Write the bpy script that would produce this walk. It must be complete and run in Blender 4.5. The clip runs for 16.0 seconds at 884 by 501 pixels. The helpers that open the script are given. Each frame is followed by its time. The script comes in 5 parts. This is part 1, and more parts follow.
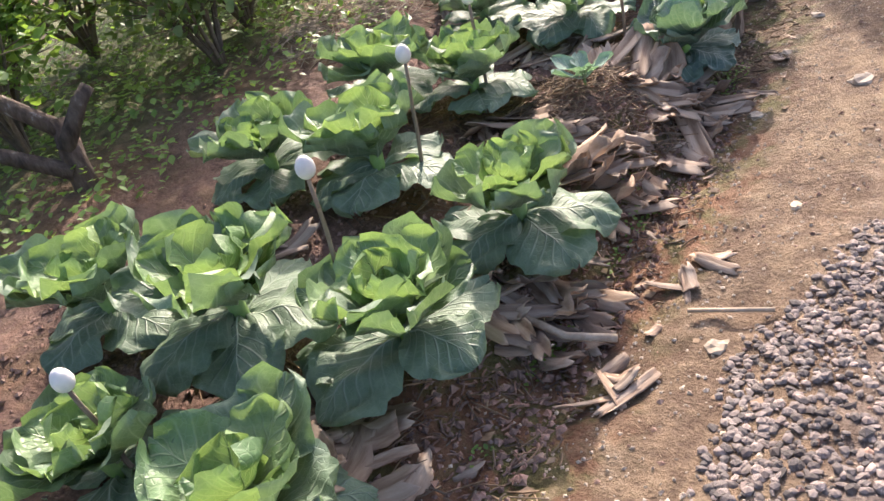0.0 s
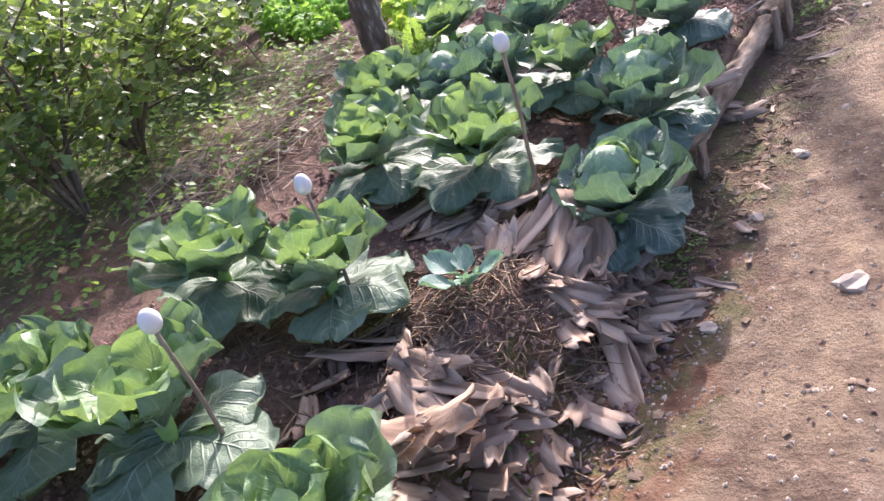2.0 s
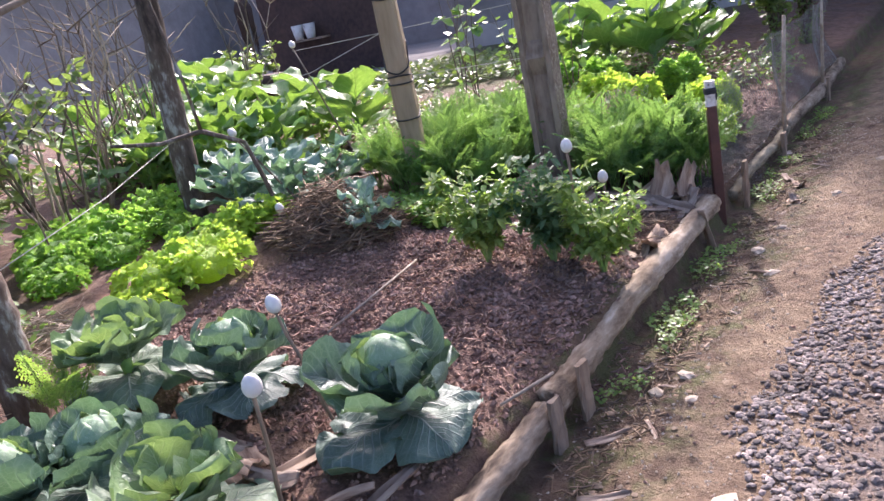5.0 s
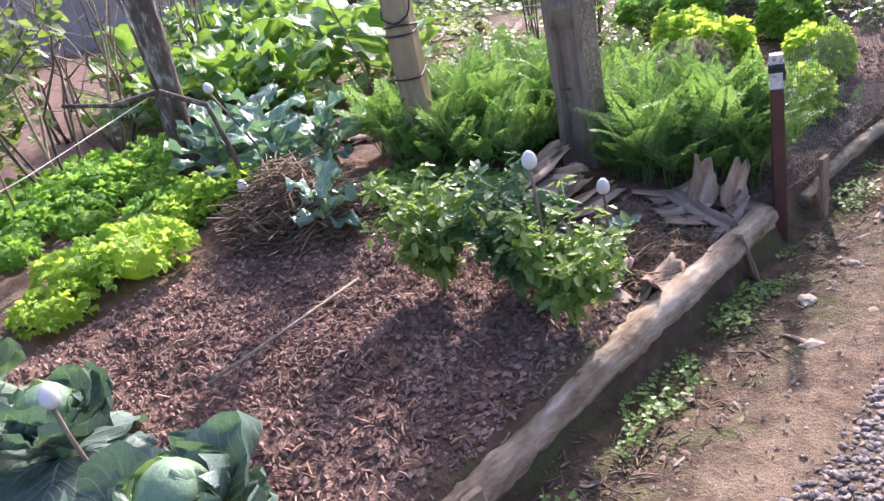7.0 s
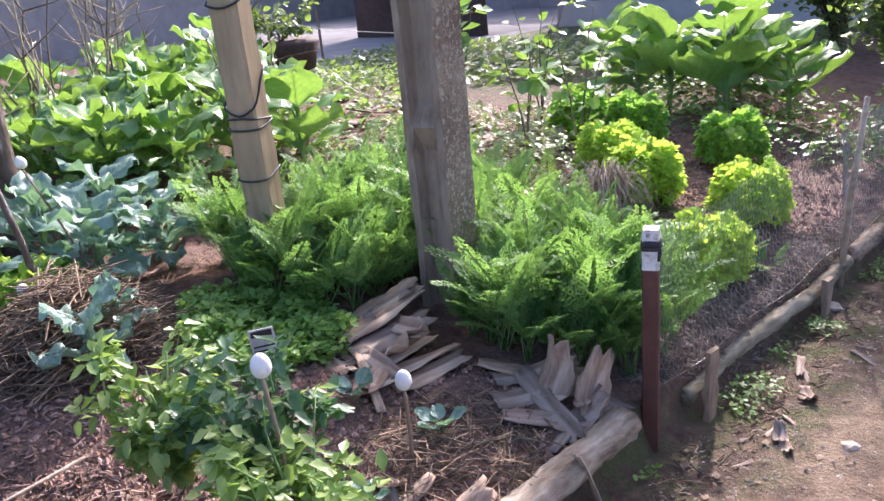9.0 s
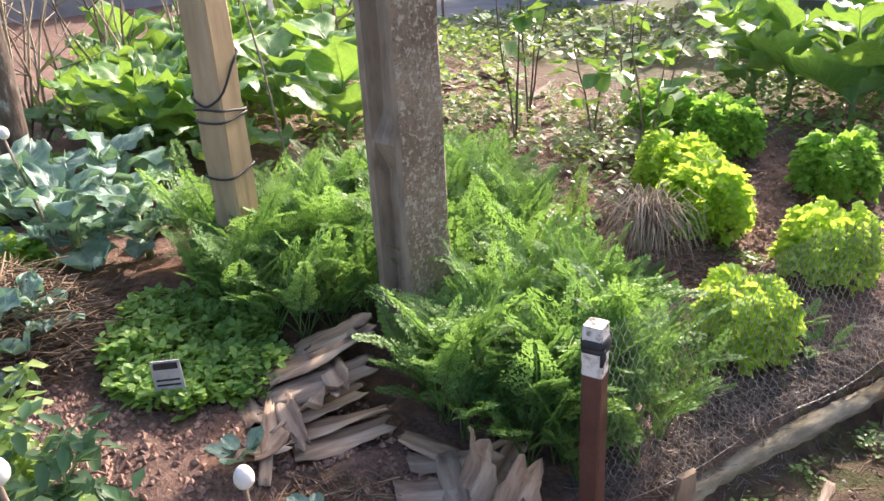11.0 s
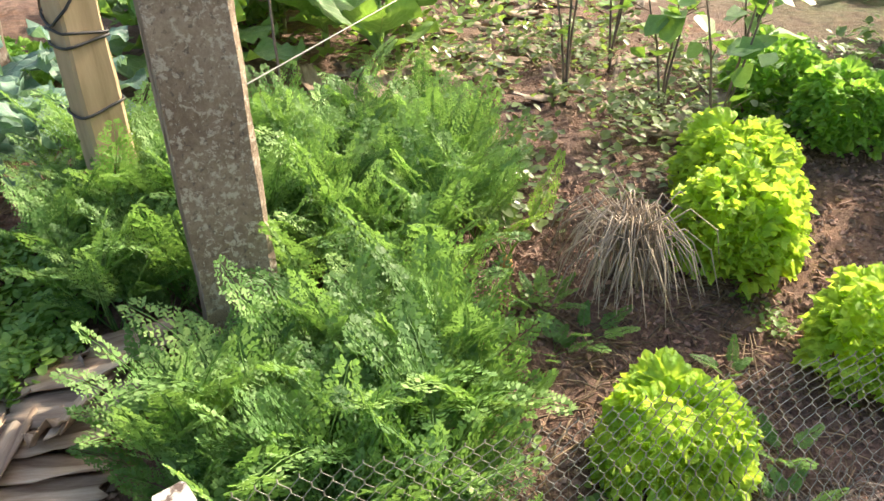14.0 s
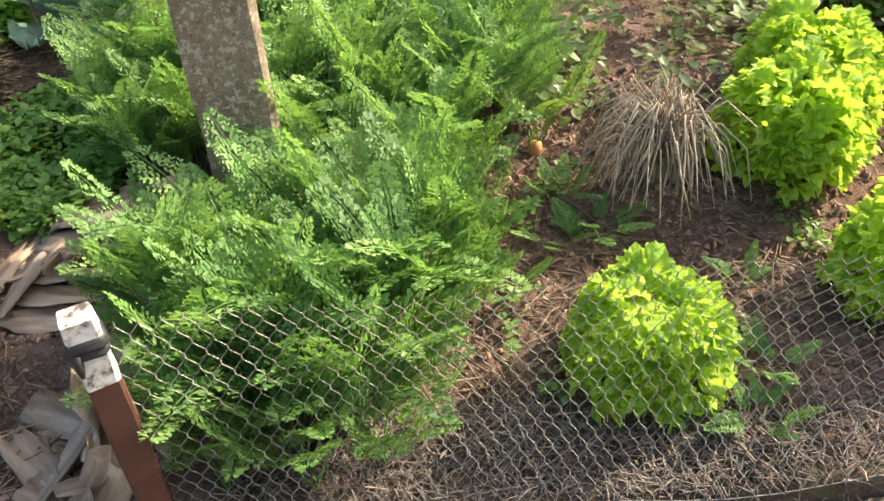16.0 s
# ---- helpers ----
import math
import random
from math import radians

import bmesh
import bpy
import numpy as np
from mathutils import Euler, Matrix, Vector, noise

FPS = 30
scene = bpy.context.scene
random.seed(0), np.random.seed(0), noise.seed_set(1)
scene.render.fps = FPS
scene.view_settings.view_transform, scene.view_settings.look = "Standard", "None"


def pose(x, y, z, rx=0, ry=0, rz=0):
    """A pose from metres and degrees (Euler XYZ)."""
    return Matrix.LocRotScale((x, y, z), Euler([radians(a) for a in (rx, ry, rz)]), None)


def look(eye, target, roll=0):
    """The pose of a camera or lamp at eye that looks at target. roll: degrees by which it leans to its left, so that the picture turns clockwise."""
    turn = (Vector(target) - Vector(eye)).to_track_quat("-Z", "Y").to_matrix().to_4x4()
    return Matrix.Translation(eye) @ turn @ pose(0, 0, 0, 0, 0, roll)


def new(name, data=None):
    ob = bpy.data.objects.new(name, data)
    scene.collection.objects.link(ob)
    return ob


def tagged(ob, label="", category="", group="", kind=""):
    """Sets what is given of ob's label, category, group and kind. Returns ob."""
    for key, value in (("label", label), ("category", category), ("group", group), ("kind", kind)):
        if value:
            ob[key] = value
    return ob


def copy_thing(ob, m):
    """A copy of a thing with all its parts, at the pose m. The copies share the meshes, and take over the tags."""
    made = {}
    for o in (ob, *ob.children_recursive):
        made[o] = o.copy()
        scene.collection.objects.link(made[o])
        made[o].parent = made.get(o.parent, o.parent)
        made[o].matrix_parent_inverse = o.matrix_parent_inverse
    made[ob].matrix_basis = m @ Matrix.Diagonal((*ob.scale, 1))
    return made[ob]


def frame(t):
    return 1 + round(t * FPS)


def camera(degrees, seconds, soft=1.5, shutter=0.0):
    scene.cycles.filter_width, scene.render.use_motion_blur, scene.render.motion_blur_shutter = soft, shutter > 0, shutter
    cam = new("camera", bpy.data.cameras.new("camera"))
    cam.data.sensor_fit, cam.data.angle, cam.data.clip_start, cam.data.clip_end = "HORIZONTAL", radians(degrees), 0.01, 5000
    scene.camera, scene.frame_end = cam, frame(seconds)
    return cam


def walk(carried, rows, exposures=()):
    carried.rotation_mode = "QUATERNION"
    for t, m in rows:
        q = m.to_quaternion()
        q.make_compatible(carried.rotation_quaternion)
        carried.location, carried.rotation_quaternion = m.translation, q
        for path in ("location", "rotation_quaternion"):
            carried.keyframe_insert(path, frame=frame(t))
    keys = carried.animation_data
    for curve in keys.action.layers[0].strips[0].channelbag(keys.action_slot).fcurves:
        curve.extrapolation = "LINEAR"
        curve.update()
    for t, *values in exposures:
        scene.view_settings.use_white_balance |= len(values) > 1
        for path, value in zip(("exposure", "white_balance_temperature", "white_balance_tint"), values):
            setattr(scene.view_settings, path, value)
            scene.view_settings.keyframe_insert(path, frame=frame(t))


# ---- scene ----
cam = camera(60.0, 16.0)
PATH = [
    (0, (0.948, -0.441, 1.338), (-0.172, 0.838, 0.285), -17.5),
    (0.5, (0.967, -0.179, 1.323), (-0.186, 1.099, 0.305), -19.8),
    (1, (1.004, 0.115, 1.342), (-0.217, 1.372, 0.378), -16.8),
    (1.5, (0.925, 0.367, 1.319), (-0.249, 1.72, 0.43), -16.8),
    (2, (0.919, 0.616, 1.328), (-0.282, 1.897, 0.369), -20.2),
    (2.5, (1.023, 0.885, 1.331), (-0.306, 2.133, 0.508), -16.8),
    (3, (1.038, 1.149, 1.302), (-0.214, 2.485, 0.498), -18.2),
    (3.5, (1.019, 1.469, 1.325), (-0.128, 2.898, 0.523), -18.4),
    (4, (1.096, 1.761, 1.341), (-0.165, 3.164, 0.676), -13.5),
    (4.5, (1.127, 2.032, 1.36), (-0.085, 3.518, 0.789), -11.2),
    (5, (1.057, 2.312, 1.34), (-0.098, 3.826, 0.729), -11.9),
    (5.2, (1.055, 2.421, 1.341), (-0.1, 3.919, 0.693), -13.6),
    (7.3, (1.144, 3.523, 1.424), (-0.29, 4.668, 0.629), -10.2),
    (7.5, (1.155, 3.632, 1.447), (-0.301, 4.758, 0.665), -8.5),
    (8, (1.087, 3.846, 1.457), (-0.283, 5.108, 0.729), -7.3),
    (8.5, (0.998, 4.04, 1.464), (-0.234, 5.398, 0.665), -7.5),
    (9, (1.062, 4.292, 1.46), (-0.325, 5.559, 0.773), -5.6),
    (9.2, (1.065, 4.403, 1.452), (-0.318, 5.678, 0.773), -4.5),
    (11.3, (1.027, 5.172, 1.526), (-0.573, 6.036, 0.694), -3.9),
    (11.5, (0.981, 5.237, 1.508), (-0.619, 6.067, 0.64), -4.4),
    (12, (0.862, 5.457, 1.521), (-0.663, 6.39, 0.624), -4.2),
    (12.5, (0.832, 5.648, 1.472), (-0.636, 6.517, 0.428), -5.6),
    (13, (0.867, 5.941, 1.473), (-0.652, 6.557, 0.327), -2.9),
    (13.5, (0.806, 6.108, 1.46), (-0.724, 6.64, 0.287), -2.5),
    (14, (0.732, 6.286, 1.485), (-0.955, 6.695, 0.491), -1.8),
    (14.5, (0.72, 6.349, 1.487), (-0.969, 6.324, 0.415), -1.4),
    (15, (0.778, 6.472, 1.416), (-0.858, 6.429, 0.266), 0.3),
    (15.5, (0.793, 6.528, 1.411), (-0.809, 6.486, 0.214), -1.1),
    (16, (0.789, 6.591, 1.41), (-0.809, 6.646, 0.208), -3.1),
]
walk(cam, [(t, look(eye, target, roll)) for t, eye, target, roll in PATH], [(0.0, 1.68, 6500, 17), (3.0, 1.75, 5720, 28), (5.0, 1.62, 5950, 25), (8.5, 1.78, 5720, 24), (12.5, 1.88, 7000, 11), (16.0, 1.93, 7200, 4)])

# ---- world and sun ----
SUN_WAY = Vector((-0.42, 0.91, 0.0)).normalized()
SUN_EL = radians(32)
world = bpy.data.worlds.new("sky")
scene.world = world
world.use_nodes = True
wn = world.node_tree
sky = wn.nodes.new("ShaderNodeTexSky")
sky.sky_type, sky.sun_disc = "NISHITA", False
sky.sun_elevation, sky.sun_rotation = SUN_EL, math.atan2(SUN_WAY.x, SUN_WAY.y)
sky.air_density, sky.dust_density = 0.8, 5.0
wn.links.new(sky.outputs[0], wn.nodes["Background"].inputs[0])
wn.nodes["Background"].inputs[1].default_value = 0.118
sun_data = bpy.data.lights.new("sun", "SUN")
sun_data.energy, sun_data.angle, sun_data.color = 2.55, radians(1.2), (1.0, 0.9, 0.77)
sun = new("sun", sun_data)
sun.matrix_world = look(SUN_WAY * 20 + Vector((0, 0, 20 * math.tan(SUN_EL))), (0, 0, 0))


# ---- materials ----
def node(nt, kind, **inputs):
    n = nt.nodes.new(kind)
    for key, value in inputs.items():
        n.inputs[key.replace("_", " ")].default_value = value
    return n


def mat_start(name):
    m = bpy.data.materials.new(name)
    m.use_nodes = True
    nt = m.node_tree
    return m, nt, nt.nodes["Principled BSDF"]


def ramp(nt, fac, stops):
    r = nt.nodes.new("ShaderNodeValToRGB")
    while len(r.color_ramp.elements) < len(stops):
        r.color_ramp.elements.new(0.5)
    for e, (p, c) in zip(r.color_ramp.elements, stops):
        e.position, e.color = p, (*c, 1)
    nt.links.new(fac, r.inputs[0])
    return r.outputs[0]


def mixc(nt, fac, a, b, blend="MIX"):
    m = nt.nodes.new("ShaderNodeMix")
    m.data_type, m.blend_type = "RGBA", blend
    for i, v in ((0, fac), (6, a), (7, b)):
        if isinstance(v, (int, float)):
            m.inputs[i].default_value = v
        elif isinstance(v, tuple):
            m.inputs[i].default_value = (*v, 1)
        else:
            nt.links.new(v, m.inputs[i])
    return m.outputs[2]


def calc(nt, op, a, b=0.0, c=0.0):
    m = nt.nodes.new("ShaderNodeMath")
    m.operation = op
    for i, v in enumerate((a, b, c)):
        if isinstance(v, (int, float)):
            m.inputs[i].default_value = v
        else:
            nt.links.new(v, m.inputs[i])
    return m.outputs[0]


def noise_fac(nt, scale, detail=4.0, rough=0.6, coords=None, dist=0.0):
    n = node(nt, "ShaderNodeTexNoise", Scale=scale, Detail=detail, Roughness=rough, Distortion=dist)
    if coords is None:
        coords = nt.nodes.new("ShaderNodeTexCoord").outputs["Object"]
    nt.links.new(coords, n.inputs["Vector"])
    return n.outputs[0]


def bump(nt, bs, height, strength=0.5, distance=0.01):
    b = node(nt, "ShaderNodeBump", Strength=strength, Distance=distance)
    nt.links.new(height, b.inputs["Height"])
    nt.links.new(b.outputs[0], bs.inputs["Normal"])


def plain_mat(name, colours, scale=20, rough=0.8, bump_s=0.4, bump_d=0.004, rand=0.25, metal=0.0, stretch=None):
    m, nt, bs = mat_start(name)
    co = nt.nodes.new("ShaderNodeTexCoord").outputs["Object"]
    if stretch:
        mp = node(nt, "ShaderNodeMapping", Scale=stretch)
        nt.links.new(co, mp.inputs[0])
        co = mp.outputs[0]
    f1 = noise_fac(nt, scale, 6, 0.65, co)
    f2 = noise_fac(nt, scale * 0.17, 3, 0.5, co)
    fac = calc(nt, "ADD", calc(nt, "MULTIPLY", f1, 0.6), calc(nt, "MULTIPLY", f2, 0.4))
    n = len(colours)
    col = ramp(nt, fac, [(0.37 + 0.26 * i / (n - 1), c) for i, c in enumerate(colours)])
    if rand:
        oi = nt.nodes.new("ShaderNodeObjectInfo").outputs["Random"]
        geo = nt.nodes.new("ShaderNodeNewGeometry").outputs["Random Per Island"]
        r = calc(nt, "FRACT", calc(nt, "ADD", oi, geo))
        hs = node(nt, "ShaderNodeHueSaturation")
        nt.links.new(calc(nt, "MULTIPLY_ADD", r, 2 * rand, 1 - rand), hs.inputs["Value"])
        nt.links.new(calc(nt, "MULTIPLY_ADD", r, 0.3, 0.85), hs.inputs["Saturation"])
        nt.links.new(col, hs.inputs["Color"])
        col = hs.outputs[0]
    nt.links.new(col, bs.inputs["Base Color"])
    bs.inputs["Roughness"].default_value, bs.inputs["Metallic"].default_value = rough, metal
    if bump_s:
        bump(nt, bs, f1, bump_s, bump_d)
    return m


def leaf_mat(name, dark, light, vein=None, gloss=0.45, trans=0.4, rand=0.25, scale=30, trans_col=None, nveins=7.0, island=True, lump=(0.45, 0.004)):
    """A leaf: mottled, with veins along its own map (u across, v along), and light passing through."""
    m, nt, bs = mat_start(name)
    f = noise_fac(nt, scale, 4)
    col = ramp(nt, f, [(0.32, dark), (0.68, light)])
    geo = nt.nodes.new("ShaderNodeNewGeometry").outputs["Random Per Island"]
    oi = nt.nodes.new("ShaderNodeObjectInfo").outputs["Random"]
    r = calc(nt, "FRACT", calc(nt, "ADD", oi, geo)) if island else oi
    hs = node(nt, "ShaderNodeHueSaturation")
    nt.links.new(calc(nt, "MULTIPLY_ADD", r, 2 * rand, 1 - rand), hs.inputs["Value"])
    nt.links.new(calc(nt, "MULTIPLY_ADD", r, -0.045, 0.52), hs.inputs["Hue"])
    nt.links.new(col, hs.inputs["Color"])
    col = hs.outputs[0]
    height = f
    if vein:
        uv = nt.nodes.new("ShaderNodeUVMap").outputs[0]
        sep = nt.nodes.new("ShaderNodeSeparateXYZ")
        nt.links.new(uv, sep.inputs[0])
        au = calc(nt, "ABSOLUTE", calc(nt, "MULTIPLY_ADD", sep.outputs[0], 2.0, -1.0))
        v = sep.outputs[1]
        mid = calc(nt, "SUBTRACT", 1.0, calc(nt, "SMOOTH_MIN", calc(nt, "DIVIDE", au, calc(nt, "MULTIPLY_ADD", v, -0.045, 0.06)), 1.0, 0.1))
        wob = calc(nt, "MULTIPLY", noise_fac(nt, 9, 2), 0.5)
        side = calc(nt, "FRACT", calc(nt, "ADD", calc(nt, "MULTIPLY_ADD", calc(nt, "POWER", au, 0.8), -nveins * 0.42, calc(nt, "MULTIPLY", v, nveins)), wob))
        side = calc(nt, "ABSOLUTE", calc(nt, "SUBTRACT", side, 0.5))
        side = calc(nt, "MAXIMUM", calc(nt, "SUBTRACT", 1.0, calc(nt, "DIVIDE", side, 0.14)), 0.0)
        side = calc(nt, "MULTIPLY", side, calc(nt, "SUBTRACT", 1.05, au))
        vor = nt.nodes.new("ShaderNodeTexVoronoi")
        vor.feature = "DISTANCE_TO_EDGE"
        vor.inputs["Scale"].default_value = 55
        nt.links.new(nt.nodes.new("ShaderNodeTexCoord").outputs["Object"], vor.inputs["Vector"])
        net = calc(nt, "MAXIMUM", calc(nt, "SUBTRACT", 1.0, calc(nt, "DIVIDE", vor.outputs["Distance"], 0.08)), 0.0)
        vf = calc(nt, "MAXIMUM", calc(nt, "MAXIMUM", mid, calc(nt, "MULTIPLY", side, 0.85)), calc(nt, "MULTIPLY", net, 0.18))
        vf = calc(nt, "MINIMUM", calc(nt, "MAXIMUM", vf, 0.0), 1.0)
        col = mixc(nt, vf, col, vein)
        height = calc(nt, "SUBTRACT", calc(nt, "MULTIPLY", f, 0.5), vf)
    nt.links.new(col, bs.inputs["Base Color"])
    bs.inputs["Roughness"].default_value = gloss
    bs.inputs["Specular IOR Level"].default_value = 0.42
    bump(nt, bs, height, lump[0], lump[1])
    tr = nt.nodes.new("ShaderNodeBsdfTranslucent")
    tcol = mixc(nt, 0.7, col, trans_col or (light[0] * 2.2, light[1] * 1.8, light[2] * 0.7))
    nt.links.new(tcol, tr.inputs[0])
    mx = nt.nodes.new("ShaderNodeMixShader")
    mx.inputs[0].default_value = trans
    nt.links.new(bs.outputs[0], mx.inputs[1])
    nt.links.new(tr.outputs[0], mx.inputs[2])
    nt.links.new(mx.outputs[0], nt.nodes["Material Output"].inputs[0])
    return m


M_CAB_OUT = leaf_mat("cabbage_outer_leaf", (0.13, 0.205, 0.13), (0.21, 0.295, 0.195), (0.4, 0.48, 0.36), 0.5, 0.25, 0.2, trans_col=(0.27, 0.45, 0.09), lump=(0.7, 0.006))
M_CAB_BLUE = leaf_mat("headed_cabbage_leaf", (0.1, 0.165, 0.13), (0.17, 0.245, 0.2), (0.46, 0.53, 0.45), 0.46, 0.2, 0.18, trans_col=(0.2, 0.38, 0.11), nveins=9.0, lump=(0.7, 0.006))
M_CAB_MID = leaf_mat("cabbage_inner_leaf", (0.16, 0.265, 0.12), (0.24, 0.36, 0.17), (0.42, 0.53, 0.33), 0.42, 0.27, 0.15, trans_col=(0.36, 0.54, 0.1), lump=(0.7, 0.006))
M_CAB_HEAD = leaf_mat("cabbage_head_leaf", (0.19, 0.31, 0.18), (0.27, 0.41, 0.24), (0.45, 0.57, 0.4), 0.32, 0.15, 0.1)
M_GREY_LEAF = leaf_mat("grey_green_leaf", (0.15, 0.27, 0.2), (0.27, 0.4, 0.32), (0.42, 0.52, 0.42), 0.35, 0.25, 0.2, trans_col=(0.25, 0.45, 0.15))
M_COLLARD = leaf_mat("collard_leaf", (0.11, 0.23, 0.085), (0.2, 0.36, 0.125), (0.33, 0.46, 0.23), 0.42, 0.32, 0.2, trans_col=(0.4, 0.65, 0.05))
M_LETTUCE = leaf_mat("lettuce_leaf", (0.4, 0.68, 0.08), (0.56, 0.82, 0.14), None, 0.45, 0.48, 0.3, 75, trans_col=(0.66, 0.82, 0.08), lump=(1.0, 0.02))
M_LETTUCE_DEEP = leaf_mat("green_lettuce_leaf", (0.2, 0.45, 0.07), (0.33, 0.6, 0.11), None, 0.45, 0.44, 0.3, 75, trans_col=(0.42, 0.7, 0.08), lump=(1.0, 0.02))
M_CARROT = leaf_mat("carrot_leaf", (0.095, 0.21, 0.065), (0.22, 0.37, 0.115), None, 0.55, 0.36, 0.5, 6, trans_col=(0.36, 0.62, 0.1), island=False)
M_HERB = leaf_mat("herb_leaf", (0.105, 0.21, 0.065), (0.24, 0.37, 0.11), None, 0.45, 0.42, 0.3, 12, trans_col=(0.4, 0.62, 0.06))
M_CHICK = leaf_mat("chickweed_leaf", (0.15, 0.31, 0.075), (0.3, 0.47, 0.13), None, 0.5, 0.42, 0.3, 12, trans_col=(0.5, 0.72, 0.08))
M_SHRUB = leaf_mat("shrub_leaf", (0.1, 0.155, 0.07), (0.23, 0.31, 0.13), None, 0.35, 0.42, 0.4, 10, trans_col=(0.35, 0.5, 0.06))
M_MARIGOLD = leaf_mat("marigold_leaf", (0.16, 0.27, 0.08), (0.31, 0.43, 0.14), None, 0.4, 0.44, 0.35, 12, trans_col=(0.4, 0.58, 0.08))
M_DARK_MARIGOLD = leaf_mat("dark_marigold_leaf", (0.07, 0.155, 0.075), (0.14, 0.25, 0.115), None, 0.42, 0.34, 0.3, 12, trans_col=(0.2, 0.4, 0.08))
M_BARK = plain_mat("bark", [(0.045, 0.03, 0.023), (0.1, 0.07, 0.053), (0.15, 0.11, 0.085), (0.42, 0.4, 0.36)], 30, 0.9, 0.9, 0.01, 0.1, stretch=(1, 1, 0.35))
M_TWIG = plain_mat("twig", [(0.1, 0.07, 0.05), (0.24, 0.19, 0.14)], 30, 0.9, 0.3, 0.003, 0.3)
M_DRYSTALK = plain_mat("dry_stalk", [(0.25, 0.19, 0.13), (0.5, 0.42, 0.33)], 30, 0.9, 0.2, 0.002, 0.25)
M_STEM = plain_mat("green_stem", [(0.16, 0.28, 0.07), (0.28, 0.4, 0.14)], 20, 0.6, 0.1, 0.002, 0.2)
M_LOG = plain_mat("weathered_log", [(0.07, 0.045, 0.03), (0.22, 0.16, 0.105), (0.36, 0.285, 0.205), (0.54, 0.46, 0.36)], 24, 0.9, 1.0, 0.012, 0.1, stretch=(1, 0.22, 1))
M_MOSSY_LOG = plain_mat("mossy_log", [(0.06, 0.045, 0.025), (0.17, 0.135, 0.075), (0.27, 0.22, 0.13), (0.4, 0.34, 0.22)], 24, 0.95, 1.0, 0.012, 0.1, stretch=(1, 0.22, 1))
M_STAKE = plain_mat("stake_wood", [(0.16, 0.11, 0.08), (0.36, 0.28, 0.2)], 30, 0.9, 0.6, 0.006, 0.2, stretch=(1, 1, 0.2))
M_TIMBER = plain_mat("pale_timber", [(0.24, 0.175, 0.1), (0.38, 0.28, 0.17), (0.47, 0.36, 0.23)], 18, 0.85, 0.4, 0.004, 0.05, stretch=(1, 1, 0.12))
M_CONC = plain_mat("plain_concrete", [(0.19, 0.14, 0.1), (0.3, 0.235, 0.175), (0.37, 0.3, 0.225)], 26, 0.95, 0.6, 0.006, 0.0, stretch=(1, 1, 0.3))


def lichen_material():
    """Brown-grey cast concrete under a crust of pale and dark lichen spots."""
    m, nt, bs = mat_start("lichen_concrete")
    co = nt.nodes.new("ShaderNodeTexCoord").outputs["Object"]
    fine, mid, big = noise_fac(nt, 70, 5, 0.7, co), noise_fac(nt, 58, 6, 0.7, co, 0.4), noise_fac(nt, 5, 4, 0.6, co)
    base = ramp(nt, calc(nt, "ADD", calc(nt, "MULTIPLY", fine, 0.4), calc(nt, "MULTIPLY", big, 0.6)), [(0.38, (0.175, 0.118, 0.08)), (0.62, (0.34, 0.26, 0.19))])
    pale = ramp(nt, mid, [(0.53, (0, 0, 0)), (0.58, (1, 1, 1))])
    dark = ramp(nt, noise_fac(nt, 75, 5, 0.65, co, 0.3), [(0.36, (1, 1, 1)), (0.43, (0, 0, 0))])
    c = mixc(nt, calc(nt, "MULTIPLY", pale, 0.75), base, (0.5, 0.43, 0.345))
    c = mixc(nt, calc(nt, "MULTIPLY", dark, 0.6), c, (0.07, 0.055, 0.048))
    nt.links.new(c, bs.inputs["Base Color"])
    bs.inputs["Roughness"].default_value = 0.95
    bump(nt, bs, calc(nt, "ADD", mid, fine), 0.6, 0.005)
    return m


M_LICHEN = lichen_material()
M_BROWN_PAINT = plain_mat("red_brown_paint", [(0.075, 0.028, 0.02), (0.12, 0.048, 0.035)], 30, 0.55, 0.2, 0.003, 0.0)
M_WHITE_PAINT = plain_mat("worn_white_paint", [(0.1, 0.07, 0.055), (0.62, 0.58, 0.53), (0.76, 0.73, 0.69), (0.8, 0.78, 0.74)], 55, 0.7, 0.3, 0.003, 0.0)
M_BLACK = plain_mat("black_tape", [(0.015, 0.015, 0.017), (0.04, 0.04, 0.042)], 40, 0.6, 0.2, 0.002, 0.0)
M_WIRE = plain_mat("galvanised_wire", [(0.2, 0.19, 0.17), (0.5, 0.48, 0.44)], 60, 0.4, 0.1, 0.001, 0.1, metal=0.5)
M_CORD = plain_mat("pale_cord", [(0.5, 0.47, 0.42), (0.7, 0.68, 0.62)], 60, 0.8, 0.1, 0.001, 0.0)
M_EGG = plain_mat("eggshell", [(0.72, 0.68, 0.64), (0.84, 0.82, 0.79)], 35, 0.5, 0.08, 0.001, 0.04)
M_SHEATH = plain_mat("dry_banana_sheath", [(0.15, 0.09, 0.06), (0.33, 0.24, 0.175), (0.5, 0.4, 0.31)], 16, 0.85, 0.7, 0.006, 0.3, stretch=(0.25, 2.2, 1))
M_STRAW = plain_mat("straw", [(0.12, 0.08, 0.05), (0.3, 0.22, 0.15)], 30, 0.9, 0.2, 0.002, 0.45)
M_GREY_STRAW = plain_mat("grey_rotted_straw", [(0.14, 0.11, 0.095), (0.31, 0.26, 0.225)], 30, 0.95, 0.2, 0.002, 0.5)
M_CLOD = plain_mat("soil_crumbs", [(0.1, 0.063, 0.05), (0.27, 0.168, 0.13), (0.44, 0.3, 0.24)], 40, 0.95, 0.6, 0.004, 0.35)
